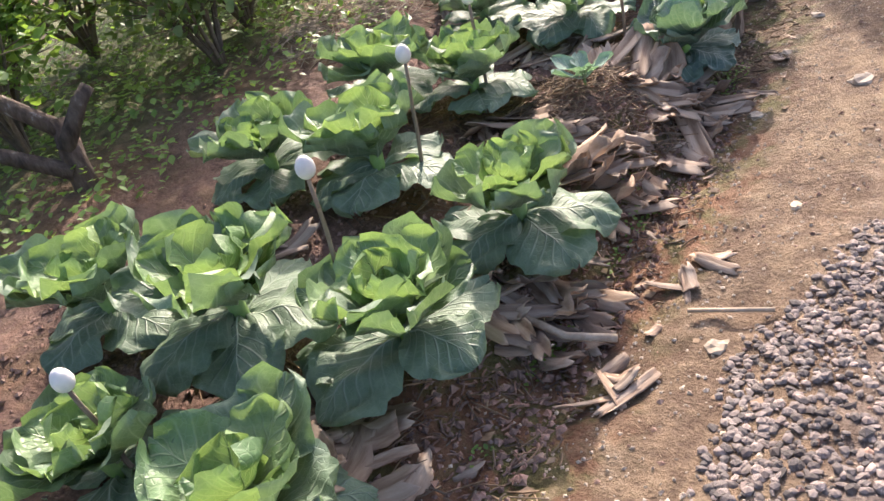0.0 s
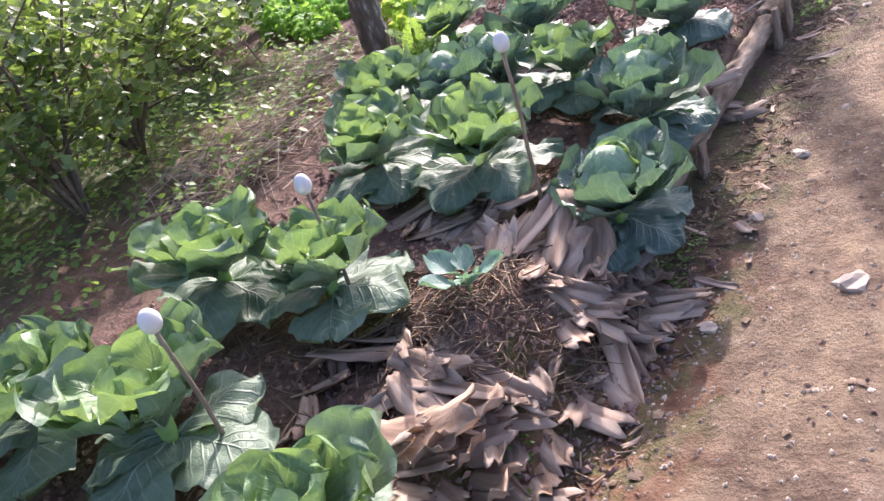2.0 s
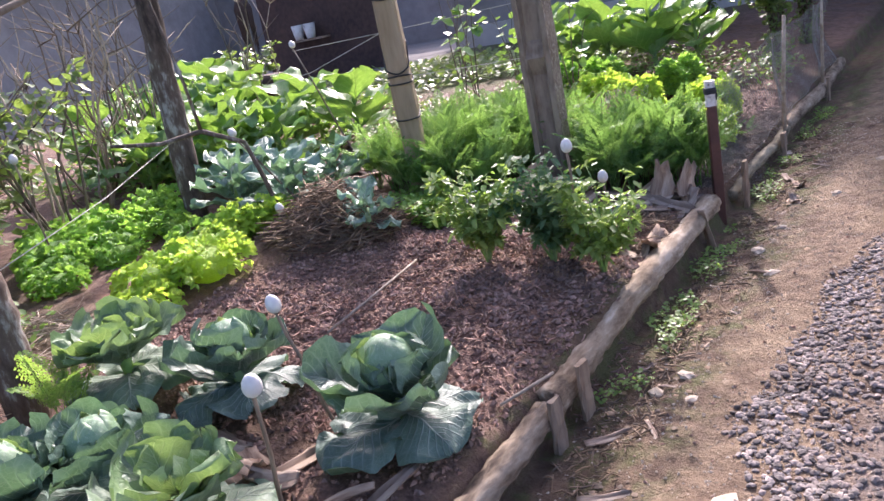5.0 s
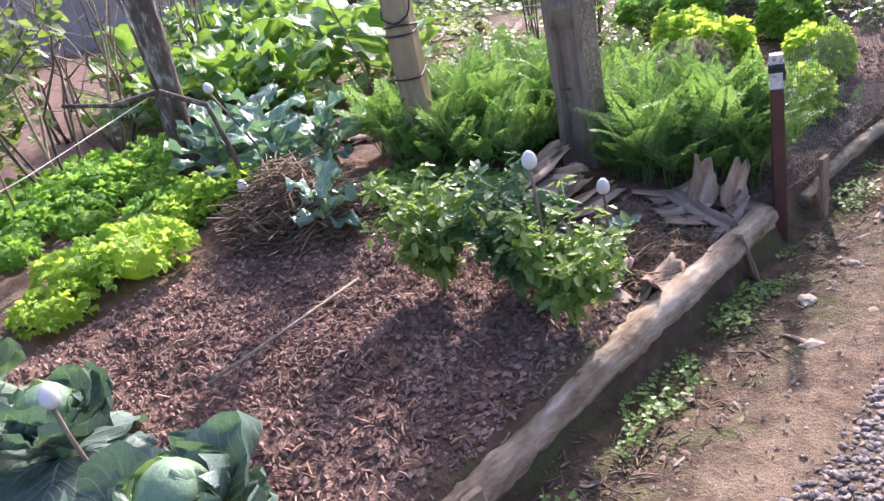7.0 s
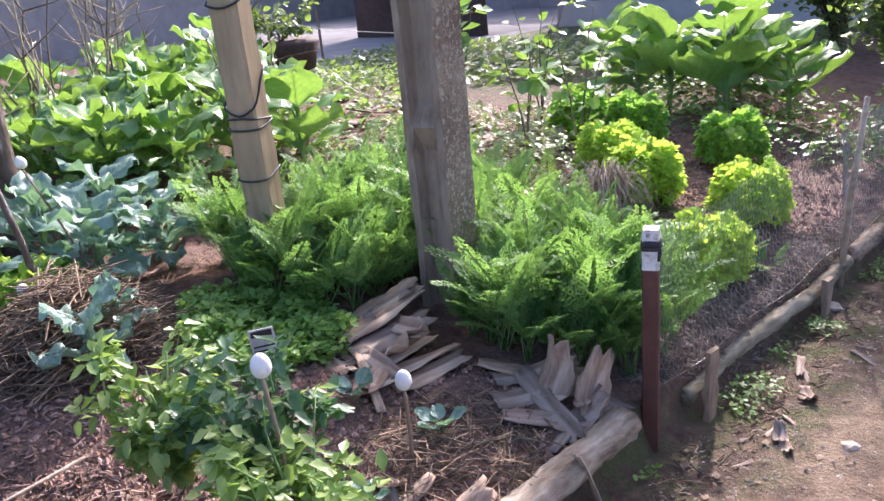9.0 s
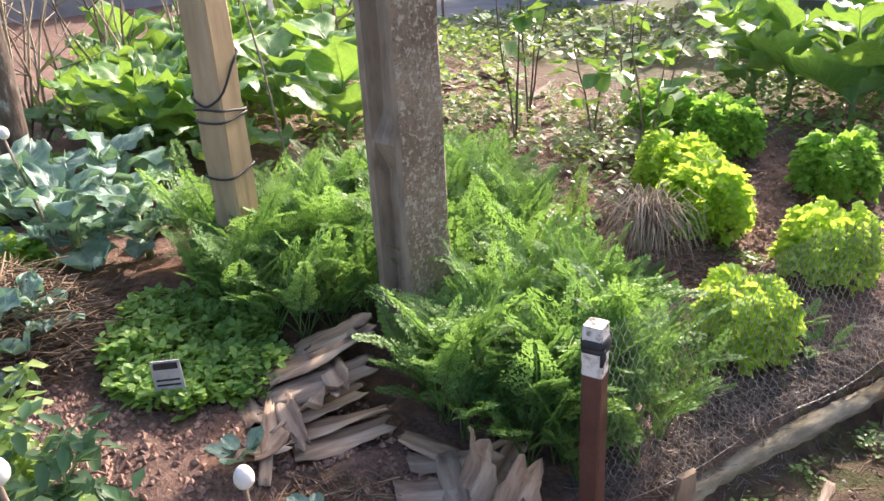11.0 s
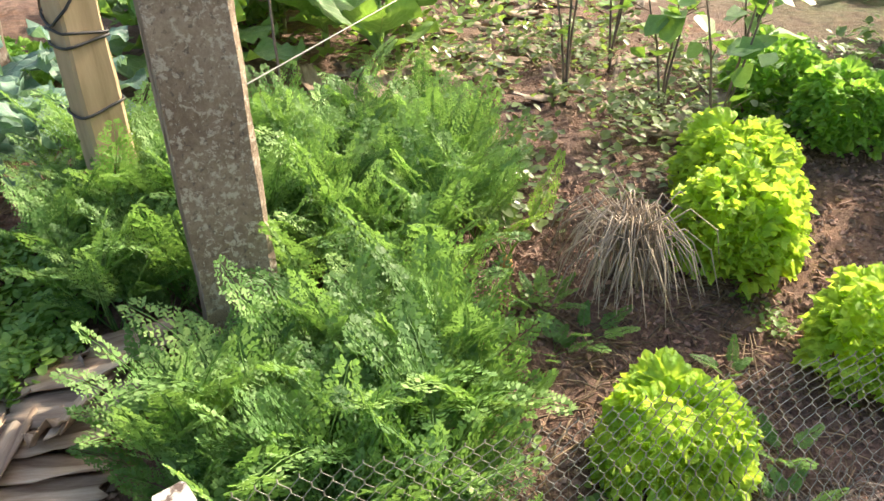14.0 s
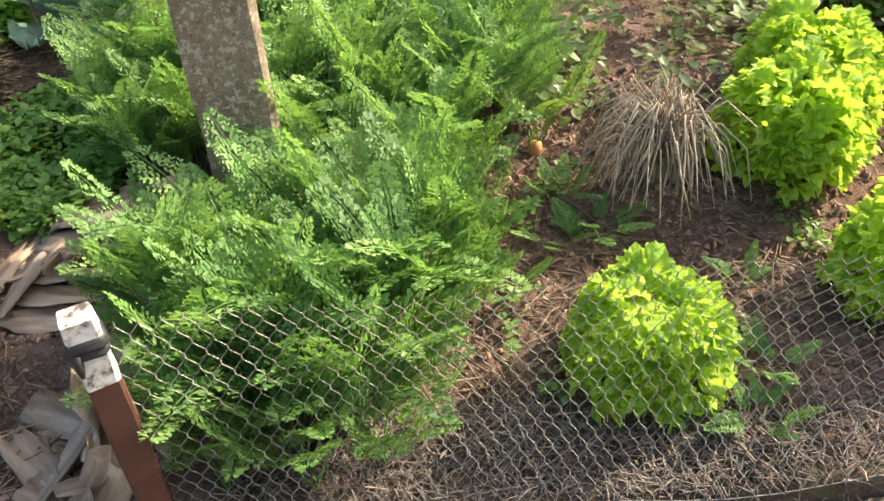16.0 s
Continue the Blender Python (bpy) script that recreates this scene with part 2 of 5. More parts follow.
M_STONE = plain_mat("gravel_stone", [(0.11, 0.086, 0.076), (0.2, 0.165, 0.147), (0.36, 0.305, 0.275)], 22, 0.85, 0.4, 0.003, 0.6)
M_ROCK = plain_mat("pale_stone", [(0.36, 0.28, 0.2), (0.62, 0.53, 0.42)], 22, 0.85, 0.5, 0.004, 0.2)
M_PLASTER = plain_mat("grey_plaster", [(0.22, 0.21, 0.21), (0.33, 0.315, 0.315)], 3, 0.9, 0.2, 0.004, 0.0)
M_BASEWALL = plain_mat("pale_wall_base", [(0.4, 0.385, 0.375), (0.52, 0.5, 0.485)], 3, 0.9, 0.2, 0.004, 0.0)
M_SLAB = plain_mat("yard_concrete", [(0.23, 0.215, 0.205), (0.34, 0.315, 0.3)], 2, 0.9, 0.2, 0.004, 0.0)
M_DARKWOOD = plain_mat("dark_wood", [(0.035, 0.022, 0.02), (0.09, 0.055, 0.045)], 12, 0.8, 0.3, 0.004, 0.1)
M_ORANGE = plain_mat("carrot_root", [(0.5, 0.2, 0.05), (0.65, 0.34, 0.12)], 40, 0.7, 0.2, 0.002, 0.0)
M_CARD = plain_mat("printed_card", [(0.3, 0.3, 0.3), (0.5, 0.5, 0.48)], 30, 0.6, 0.0, 0.002, 0.0)


def ground_material():
    m, nt, bs = mat_start("garden_ground")
    co = nt.nodes.new("ShaderNodeTexCoord").outputs["Object"]
    sep = nt.nodes.new("ShaderNodeSeparateXYZ")
    nt.links.new(co, sep.inputs[0])
    x, y = sep.outputs[0], sep.outputs[1]
    fine, mid, big = noise_fac(nt, 90, 6, 0.7, co), noise_fac(nt, 14, 5, 0.6, co), noise_fac(nt, 2.2, 4, 0.6, co)
    edge = calc(nt, "ADD", x, calc(nt, "MULTIPLY_ADD", mid, 0.3, -0.15))
    edge = calc(nt, "ADD", edge, calc(nt, "MULTIPLY_ADD", big, 0.3, -0.15))

    def step(v, a, b):
        s = nt.nodes.new("ShaderNodeMapRange")
        s.interpolation_type = "SMOOTHSTEP"
        s.inputs[1].default_value, s.inputs[2].default_value = a, b
        nt.links.new(v, s.inputs[0])
        return s.outputs[0]

    dirt = ramp(nt, calc(nt, "ADD", calc(nt, "MULTIPLY", fine, 0.3), calc(nt, "MULTIPLY", mid, 0.7)),
                [(0.36, (0.11, 0.069, 0.043)), (0.46, (0.19, 0.126, 0.08)), (0.56, (0.255, 0.176, 0.112)), (0.68, (0.38, 0.29, 0.2))])
    dirt = mixc(nt, calc(nt, "MULTIPLY", step(noise_fac(nt, 1.7, 5, 0.65, co, 0.8), 0.46, 0.6), 0.6), dirt, (0.36, 0.265, 0.165))
    dirt = mixc(nt, calc(nt, "MULTIPLY", step(noise_fac(nt, 6.5, 5, 0.7, co, 0.5), 0.54, 0.66), 0.55), dirt, (0.13, 0.086, 0.06))
    # dark earth for damp spots and for the shade painted along the log foot
    damp_shade = ramp(nt, mid, [(0.3, (0.1, 0.062, 0.04)), (0.55, (0.17, 0.11, 0.068)), (0.7, (0.25, 0.17, 0.1))])
    moss = ramp(nt, fine, [(0.3, (0.07, 0.085, 0.025)), (0.7, (0.16, 0.17, 0.055))])
    soil = ramp(nt, calc(nt, "ADD", calc(nt, "MULTIPLY", fine, 0.6), calc(nt, "MULTIPLY", mid, 0.4)),
                [(0.34, (0.075, 0.045, 0.035)), (0.5, (0.21, 0.125, 0.095)), (0.66, (0.36, 0.225, 0.17))])
    clay = ramp(nt, mid, [(0.3, (0.14, 0.065, 0.035)), (0.7, (0.33, 0.17, 0.09))])
    grass = ramp(nt, mid, [(0.3, (0.05, 0.075, 0.025)), (0.6, (0.13, 0.15, 0.055)), (0.75, (0.22, 0.19, 0.1))])
    soil = mixc(nt, calc(nt, "MULTIPLY", step(big, 0.52, 0.68), 0.7), soil, clay)
    left = mixc(nt, calc(nt, "MAXIMUM", step(edge, -2.7, -1.5), calc(nt, "MULTIPLY", step(y, 3.4, 4.2), calc(nt, "SUBTRACT", 1.0, step(y, 8.6, 10.5)))), grass, soil)
    bank = mixc(nt, step(y, 2.0, 2.6), clay, damp_shade)
    bank = mixc(nt, calc(nt, "MULTIPLY", step(noise_fac(nt, 7, 5, 0.65, co, 0.4), 0.44, 0.58), 0.75), bank, moss)
    c = mixc(nt, step(edge, -0.16, -0.02), left, bank)
    # dark strip widened to where the shade beside the log ends
    c = mixc(nt, step(edge, 0.26, 0.46), c, dirt)
    c = mixc(nt, calc(nt, "MULTIPLY", step(noise_fac(nt, 4, 6, 0.7, co, 0.6), 0.49, 0.62), 0.75), c, damp_shade)
    grit = ramp(nt, fine, [(0.35, (0.13, 0.1, 0.088)), (0.65, (0.33, 0.265, 0.23))])
    c = mixc(nt, step(edge, 0.72, 0.95), c, grit)
    c = mixc(nt, step(edge, 2.4, 3.2), c, grass)
    nt.links.new(c, bs.inputs["Base Color"])
    bs.inputs["Roughness"].default_value = 0.95
    bump(nt, bs, calc(nt, "ADD", fine, calc(nt, "MULTIPLY", mid, 1.5)), 0.9, 0.02)
    return m


M_GROUND = ground_material()


# ---- mesh helpers ----
def to_mesh(name, verts, faces, mat, uvs=None, smooth=True):
    me = bpy.data.meshes.new(name)
    me.from_pydata([tuple(v) for v in verts], [], [tuple(int(i) for i in f) for f in faces])
    if uvs is not None:
        layer = me.uv_layers.new(name="map")
        idx = np.zeros(len(me.loops), int)
        me.loops.foreach_get("vertex_index", idx)
        layer.data.foreach_set("uv", np.asarray(uvs, float)[idx].ravel())
    if smooth:
        me.polygons.foreach_set("use_smooth", [True] * len(me.polygons))
    for one in mat if isinstance(mat, list) else [mat]:
        me.materials.append(one)
    me.update()
    return me


class Soup:
    """Gathers vertices and faces of one mesh."""

    def __init__(self):
        self.v, self.f, self.uv, self.n = [], [], [], 0

    def add(self, verts, faces, uv=None):
        verts = np.asarray(verts, float)
        self.v.append(verts)
        self.f.extend([tuple(int(i) + self.n for i in f) for f in faces])
        self.uv.append(np.zeros((len(verts), 2)) if uv is None else np.asarray(uv, float))
        self.n += len(verts)

    def mesh(self, name, mat, smooth=True):
        return to_mesh(name, np.concatenate(self.v), self.f, mat, np.concatenate(self.uv), smooth)


def rot(axis, deg):
    return np.array(Matrix.Rotation(radians(deg), 3, axis))


def tube(points, radii, sides=6, cap=True):
    """A tapered, bent tube through the points."""
    pts = np.asarray(points, float)
    n = len(pts)
    rad = np.broadcast_to(np.asarray(radii, float), (n,))
    tang = np.gradient(pts, axis=0)
    tang /= np.linalg.norm(tang, axis=1)[:, None] + 1e-9
    ref = np.array([0.0, 0.0, 1.0]) if abs(tang[0][2]) < 0.9 else np.array([1.0, 0.0, 0.0])
    verts, faces = [], []
    for p, t, r in zip(pts, tang, rad):
        a = np.cross(t, ref)
        a /= np.linalg.norm(a) + 1e-9
        b = np.cross(t, a)
        for k in range(sides):
            w = 2 * math.pi * k / sides
            verts.append(p + r * (math.cos(w) * a + math.sin(w) * b))
    for i in range(n - 1):
        for k in range(sides):
            k2 = (k + 1) % sides
            faces.append((i * sides + k, i * sides + k2, (i + 1) * sides + k2, (i + 1) * sides + k))
    if cap:
        faces.append(tuple(range(sides))[::-1])
        faces.append(tuple((n - 1) * sides + k for k in range(sides)))
    return np.array(verts), faces


def part(name, mesh, parent, label=""):
    ob = new(name, mesh)
    ob.parent = parent
    if label:
        ob["label"] = label
    return ob


def thing(name, label, category, group="", kind="", mesh=None, at=None):
    ob = tagged(new(name, mesh), label, category, group, kind)
    if at is not None:
        ob.matrix_basis = at
    return ob


def sst(x, a, b):
    t = np.clip((np.asarray(x, float) - a) / (b - a), 0, 1)
    return t * t * (3 - 2 * t)


RNG = np.random.default_rng(7)
_LAT = RNG.random((256, 256))


def vnoise(x, y):
    """Smooth value noise on a lattice, 0 to 1."""
    x, y = np.asarray(x, float), np.asarray(y, float)
    xi, yi = np.floor(x).astype(int), np.floor(y).astype(int)
    fx, fy = x - xi, y - yi
    fx, fy = fx * fx * (3 - 2 * fx), fy * fy * (3 - 2 * fy)
    a, b = _LAT[xi % 256, yi % 256], _LAT[(xi + 1) % 256, yi % 256]
    c, d = _LAT[xi % 256, (yi + 1) % 256], _LAT[(xi + 1) % 256, (yi + 1) % 256]
    return (a * (1 - fx) + b * fx) * (1 - fy) + (c * (1 - fx) + d * fx) * fy


def land(x, y, rough=True):
    """Height of the garden ground."""
    x, y = np.asarray(x, float), np.asarray(y, float)
    right = 0.12 * np.clip(x, 0, 0.95) - 0.012 * np.exp(-((x - 0.12) / 0.09) ** 2)
    bed = 0.14 + 0.11 * np.clip(-x, 0, 1.9)
    for cx, cy, r, h in ((-0.2, 1.85, 0.28, 0.09), (-1.62, 4.98, 0.26, 0.13), (-0.5, 4.75, 0.55, 0.05), (-0.35, 5.45, 0.2, 0.05)):
        bed = bed + h * np.exp(-((x - cx) ** 2 + (y - cy) ** 2) / r**2)
    soft = sst(y, 2.3, 2.6)
    w = (1 - soft) * (1 - sst(x, -0.16, 0.2)) + soft * (1 - sst(x, -0.07, -0.02))
    z = right * (1 - w) + bed * w
    if rough:
        amp = 0.75 + 0.25 * w
        z = z + amp * (0.035 * (vnoise(x * 4, y * 4) - 0.5) + 0.022 * (vnoise(x * 13 + 9, y * 13) - 0.5) + 0.014 * (vnoise(x * 34, y * 34 + 5) - 0.5))
    return z


def ground_at(x, y):
    return float(land(x, y))


# ---- ground ----
def spread(lo, hi, step, far):
    inner = np.arange(lo, hi + 1e-6, step)
    out, d = [], step
    p = hi
    while p < far:
        d *= 1.25
        p += d
        out.append(p)
    neg, d, p = [], step, lo
    while p > -far:
        d *= 1.25
        p -= d
        neg.append(p)
    return np.concatenate([neg[::-1], inner, out])


def build_ground():
    xs, ys = spread(-2.6, 1.3, 0.02, 400), spread(-0.6, 8.2, 0.028, 400)
    gx, gy = np.meshgrid(xs, ys, indexing="ij")
    verts = np.stack([gx, gy, land(gx, gy)], -1).reshape(-1, 3)
    n, k = len(xs), len(ys)
    a = (np.arange(n - 1)[:, None] * k + np.arange(k - 1)[None]).ravel()
    faces = np.stack([a, a + k, a + k + 1, a + 1], -1)
    thing("ground", "trodden earth path and dark garden bed soil", "ground", kind="structure", mesh=to_mesh("ground", verts, faces.tolist(), M_GROUND))


build_ground()

# ---- posts, log edging, fence ----
def box_soup(s, cx, cy, z0, z1, w, d, bevel=0.006, seed=0, lean=(0, 0), turn=0.0, steps=10, rough=0.002):
    """A squared post with bevelled edges and an uneven surface."""
    r = np.random.default_rng(seed)
    hw, hd = w / 2, d / 2
    ring = [(-hw + bevel, -hd), (hw - bevel, -hd), (hw, -hd + bevel), (hw, hd - bevel), (hw - bevel, hd), (-hw + bevel, hd), (-hw, hd - bevel), (-hw, -hd + bevel)]
    c, sn = math.cos(radians(turn)), math.sin(radians(turn))
    verts, faces = [], []
    zs = np.linspace(z0, z1, steps)
    for i, z in enumerate(zs):
        k = 1.0 if i < steps - 1 else 0.95
        f = (z - z0) / max(z1 - z0, 1e-6)
        for x, y in ring:
            x, y = x * k + r.normal(0, rough), y * k + r.normal(0, rough)
            verts.append((cx + lean[0] * f + x * c - y * sn, cy + lean[1] * f + x * sn + y * c, z))
    for i in range(steps - 1):
        for k in range(8):
            k2 = (k + 1) % 8
            faces.append((i * 8 + k, i * 8 + k2, (i + 1) * 8 + k2, (i + 1) * 8 + k))
    faces.append(tuple(range(8))[::-1])
    faces.append(tuple((steps - 1) * 8 + k for k in range(8)))
    s.add(verts, faces)


def round_post(name, label, x, y, z0, z1, r0, r1, mat, lean=(0, 0), seed=1, category="post"):
    r = np.random.default_rng(seed)
    n = 26
    zs = np.linspace(z0, z1, n)
    pts = np.stack([x + lean[0] * (zs - z0) / (z1 - z0) + r.normal(0, 0.003, n).cumsum() * 0.5, y + lean[1] * (zs - z0) / (z1 - z0) + r.normal(0, 0.003, n).cumsum() * 0.5, zs], -1)
    v, f = tube(pts, np.linspace(r0, r1, n) * (1 + r.normal(0, 0.03, n)), 14)
    v = v + r.normal(0, 0.0025, v.shape)
    s = Soup()
    s.add(v, f)
    return thing(name, label, category, mesh=s.mesh(name, mat))


round_post("wooden_post", "dark weathered round post blotched with pale lichen", -1.55, 3.3, 0.2, 1.47, 0.072, 0.062, M_BARK, (0.02, 0.04), 3)
round_post("wooden_post", "dark brown round garden post among lettuces", -2.96, 5.18, 0.2, 2.6, 0.075, 0.06, M_BARK, (0.1, 0.12), 5)
dry_rail = Soup()
v, f = tube([(-1.68, 3.12, 1.44), (-1.5, 3.4, 1.5), (-1.35, 3.7, 1.6)], [0.018, 0.016, 0.01], 8)
dry_rail.add(v, f)
thing("pole_rail", "split grey pole lying on the top of a post", "rail", mesh=dry_rail.mesh("pole_rail", M_STAKE))

# squared timber post with black wire ties
post2 = thing("timber_post", "pale squared timber post bound with black wire", "post", at=pose(0, 0, 0))
s = Soup()
box_soup(s, -1.655, 5.82, 0.2, 2.6, 0.125, 0.12, 0.012, 4, (0.0, 0.0), 30, 16, 0.002)
part("shaft", s.mesh("shaft", M_TIMBER, False), post2)
for z, dz, seed in ((0.76, 0.02, 1), (0.955, 0.012, 2), (0.98, -0.01, 3), (1.1, 0.1, 4), (1.45, 0.05, 5)):
    s = Soup()
    k = np.linspace(0, 2 * math.pi, 25)
    sq = 1 / np.maximum(np.abs(np.cos(k)), np.abs(np.sin(k)))
    sq = np.minimum(sq, 1.3) * 0.068
    c30, s30 = math.cos(radians(30)), math.sin(radians(30))
    px, py = np.cos(k) * sq, np.sin(k) * sq
    v, f = tube(np.stack([-1.655 + px * c30 - py * s30, 5.82 + px * s30 + py * c30, z + dz * np.sin(k)], -1), 0.0045, 5, False)
    s.add(v, f)
    part("wire_tie", s.mesh("wire_tie", M_BLACK), post2, "black wire wound round the post")

# grooved concrete post
post3 = thing("concrete_post", "grooved concrete post spotted with lichen among carrots", "post")
s = Soup()
prof = [(-0.09, -0.085), (0.09, -0.085), (0.09, 0.07), (0.075, 0.085), (-0.09, 0.085), (-0.09, 0.055), (-0.04, 0.045), (-0.04, -0.045), (-0.09, -0.055)]
zs = np.linspace(0.2, 2.9, 30)
rr = np.random.default_rng(8)
verts, faces = [], []
c, sn = math.cos(radians(-10)), math.sin(radians(-10))
for z in zs:
    for x, y in prof:
        if abs(x + 0.04) < 0.001 and min(abs(z - 0.93), abs(z - 1.9)) < 0.05:
            x = -0.084
        x, y = x + rr.normal(0, 0.0015), y + rr.normal(0, 0.0015)
        # the groove looks back along the walk; the broad plain face looks at the path
        verts.append((-0.95 + y * c + x * sn, 6.17 + x * c - y * sn, z))
for i in range(len(zs) - 1):
    for k in range(9):
        k2 = (k + 1) % 9
        faces.append((i * 9 + k2, i * 9 + k, (i + 1) * 9 + k, (i + 1) * 9 + k2))
faces.append(tuple((len(zs) - 1) * 9 + k for k in range(9)))
s.add(verts, faces)
shaft = s.mesh("shaft", [M_LICHEN, M_CONC], False)
for n, face in enumerate(shaft.polygons):
    face.material_index = 1 if n % 9 >= 4 and n < 9 * (len(zs) - 1) else 0
part("shaft", shaft, post3)


# log edging: stretches laid end to end
def log_stretch(a, b, r, seed, label, mat=M_LOG):
    q = np.random.default_rng(seed)
    n = max(8, int(np.linalg.norm(np.subtract(b, a)) / 0.025))
    t = np.linspace(0, 1, n)[:, None]
    pts = np.asarray(a) * (1 - t) + np.asarray(b) * t
    wob = np.stack([np.sin(t[:, 0] * 7 + seed) * 0.012, 0 * t[:, 0], np.sin(t[:, 0] * 5 + 2 * seed) * 0.008], -1)
    v, f = tube(pts + wob, r * (1 + 0.07 * np.sin(t[:, 0] * 11 + seed) + 0.05 * np.sin(t[:, 0] * 37 + seed) + q.normal(0, 0.02, n)), 14)
    v = v + q.normal(0, 0.003, v.shape)
    s = Soup()
    s.add(v, f)
    return thing("edging_log", label, "log", "logs edging the bed", mesh=s.mesh("edging_log", mat))


log_stretch((-0.02, 2.16, 0.045), (-0.03, 4.06, 0.105), 0.046, 1, "pale weathered log edging the cabbage bed")
log_stretch((-0.045, 4.1, 0.11), (-0.06, 5.98, 0.135), 0.052, 2, "pale weathered log edging the soil bed")
log_stretch((-0.035, 6.3, 0.075), (-0.03, 7.7, 0.095), 0.031, 3, "mossy weathered log under the wire netting", M_MOSSY_LOG)
log_stretch((-0.03, 7.75, 0.085), (-0.03, 10.2, 0.09), 0.045, 4, "weathered log under the far wire netting")


def stake(x, y, z1, w, d, lean, seed, turn=0):
    s = Soup()
    box_soup(s, x, y, -0.1, z1, w, d, 0.006, seed, lean, turn, 8, 0.003)
    thing("wooden_stake", "short split wooden stake holding the log", "stake", "stakes beside the logs", mesh=s.mesh("wooden_stake", M_STAKE, False))


for x, y, z1, seed in ((0.036, 4.03, 0.165, 1), (0.036, 4.23, 0.18, 2), (0.036, 2.95, 0.1, 3), (0.03, 6.35, 0.23, 4), (0.036, 7.3, 0.14, 6), (0.036, 9.0, 0.16, 7)):
    stake(x, y, z1 + 0.02, 0.022, 0.06, (0.0, 0.0), seed)

# fence post
fpost = thing("fence_post", "short red-brown wooden post with white top and black tie", "post")
s = Soup()
box_soup(s, -0.04, 6.105, -0.05, 0.6, 0.048, 0.05, 0.004, 11, (0, 0), 25, 12, 0.0006)
part("shaft", s.mesh("shaft", M_BROWN_PAINT, False), fpost, "red-brown painted shaft")
s = Soup()
box_soup(s, -0.04, 6.105, 0.6, 0.722, 0.0475, 0.0495, 0.005, 12, (0, 0), 25, 6, 0.001)
part("top", s.mesh("top", M_WHITE_PAINT, False), fpost, "worn white painted top")
for z0, z1 in ((0.672, 0.69), (0.66, 0.675)):
    s = Soup()
    box_soup(s, -0.04, 6.105, z0, z1, 0.054, 0.056, 0.008, 13, (0.0, 0.0), 25 if z0 > 0.665 else 22, 4, 0.0012)
    part("tie", s.mesh("tie", M_BLACK), fpost, "black rubber strip tied round the post")
s = Soup()
v, f = tube([(-0.012, 6.1, 0.672), (-0.009, 6.098, 0.65), (-0.012, 6.096, 0.628)], [0.007, 0.008, 0.004], 5)
s.add(v, f)
part("tie_end", s.mesh("tie_end", M_BLACK), fpost)


def thin_stick(name, label, pts, r, mat, group=""):
    s = Soup()
    v, f = tube(pts, r, 6)
    s.add(v, f)
    return thing(name, label, "stick", group, mesh=s.mesh(name, mat))


thin_stick("fence_stick", "thin pale upright stick carrying wire netting", [(-0.02, 7.6, 0.0), (-0.01, 7.605, 0.4), (0.015, 7.61, 0.83)], [0.014, 0.013, 0.011], M_DRYSTALK)
thin_stick("fence_stick", "thin pale upright stick carrying wire netting", [(-0.02, 9.1, 0.0), (-0.01, 9.1, 0.5), (0.0, 9.1, 0.9)], [0.014, 0.013, 0.011], M_DRYSTALK)


def netting():
    """Hexagonal wire netting, hung between post and sticks, sagging between them."""
    cell = 0.031
    dy, dz = cell * 0.5, cell * 0.87
    edges = set()
    rows, cols = 20, int((10.1 - 6.12) / cell)

    def p(i, j, up):
        # corner positions of a hexagon lattice
        y = 6.125 + (i + (0.5 if j % 2 else 0.0)) * cell
        return (round(y, 4), j, up)

    def place(y, j, up):
        v = (j * 1.0 + (0.33 if up else 0.0)) / rows
        if y < 7.6:
            g = (y - 6.12) / 1.48
        elif y < 9.1:
            g = (y - 7.6) / 1.5
        else:
            g = (y - 9.1) / 1.5
        sag = 4 * g * (1 - g)
        top = 0.705 - 0.05 * sag + (0.05 if y > 7.6 else 0.05 * max(0, g))
        bot = 0.16 - 0.01 * sag
        z = bot + (top - bot) * v
        x = -0.055 - 0.07 * sag * math.sin(math.pi * min(1, v * 1.0)) - 0.05 * sag * v + 0.012 * math.sin(y * 9 + v * 5)
        return (x, y, z)

    spans = {}

    def wire(a, b, thick=0.0008):
        s = spans.setdefault(0 if a[0] < 7.6 else 1 if a[0] < 9.1 else 2, Soup())
        A, B = np.array(place(*a)), np.array(place(*b))
        t = B - A
        t = t / (np.linalg.norm(t) + 1e-9)
        u = np.cross(t, (1.0, 0.2, 0.1))
        u = u / np.linalg.norm(u) * thick
        w = np.cross(t, u)
        vs = [A + u, A - 0.5 * u + 0.87 * w, A - 0.5 * u - 0.87 * w, B + u, B - 0.5 * u + 0.87 * w, B - 0.5 * u - 0.87 * w]
        s.add(vs, [(0, 1, 4, 3), (1, 2, 5, 4), (2, 0, 3, 5)])

    for j in range(rows):
        for i in range(cols):
            lo, hi = p(i, j, False), p(i, j, True)
            wire(lo, hi, 0.0016)
            if j + 1 < rows:
                left = p(i - 1 if j % 2 == 0 else i, j + 1, False)
                right = p(i if j % 2 == 0 else i + 1, j + 1, False)
                for q in (left, right):
                    if q[0] > 6.12:
                        wire(hi, q)
    root = thing("wire_netting", "sagging hexagonal galvanised wire netting along the bed edge", "wire netting")
    for key in sorted(spans):
        part("netting_panel", spans[key].mesh("netting_panel", M_WIRE), root)
    for z0 in (0.16,):
        s = Soup()
        v, f = tube([place(6.13 + 0.1 * i, int((z0 - 0.15) * 30), False) for i in range(39)], 0.0014, 4)
        s.add(v, f)
        part("line_wire", s.mesh("line_wire", M_WIRE), root)


netting()


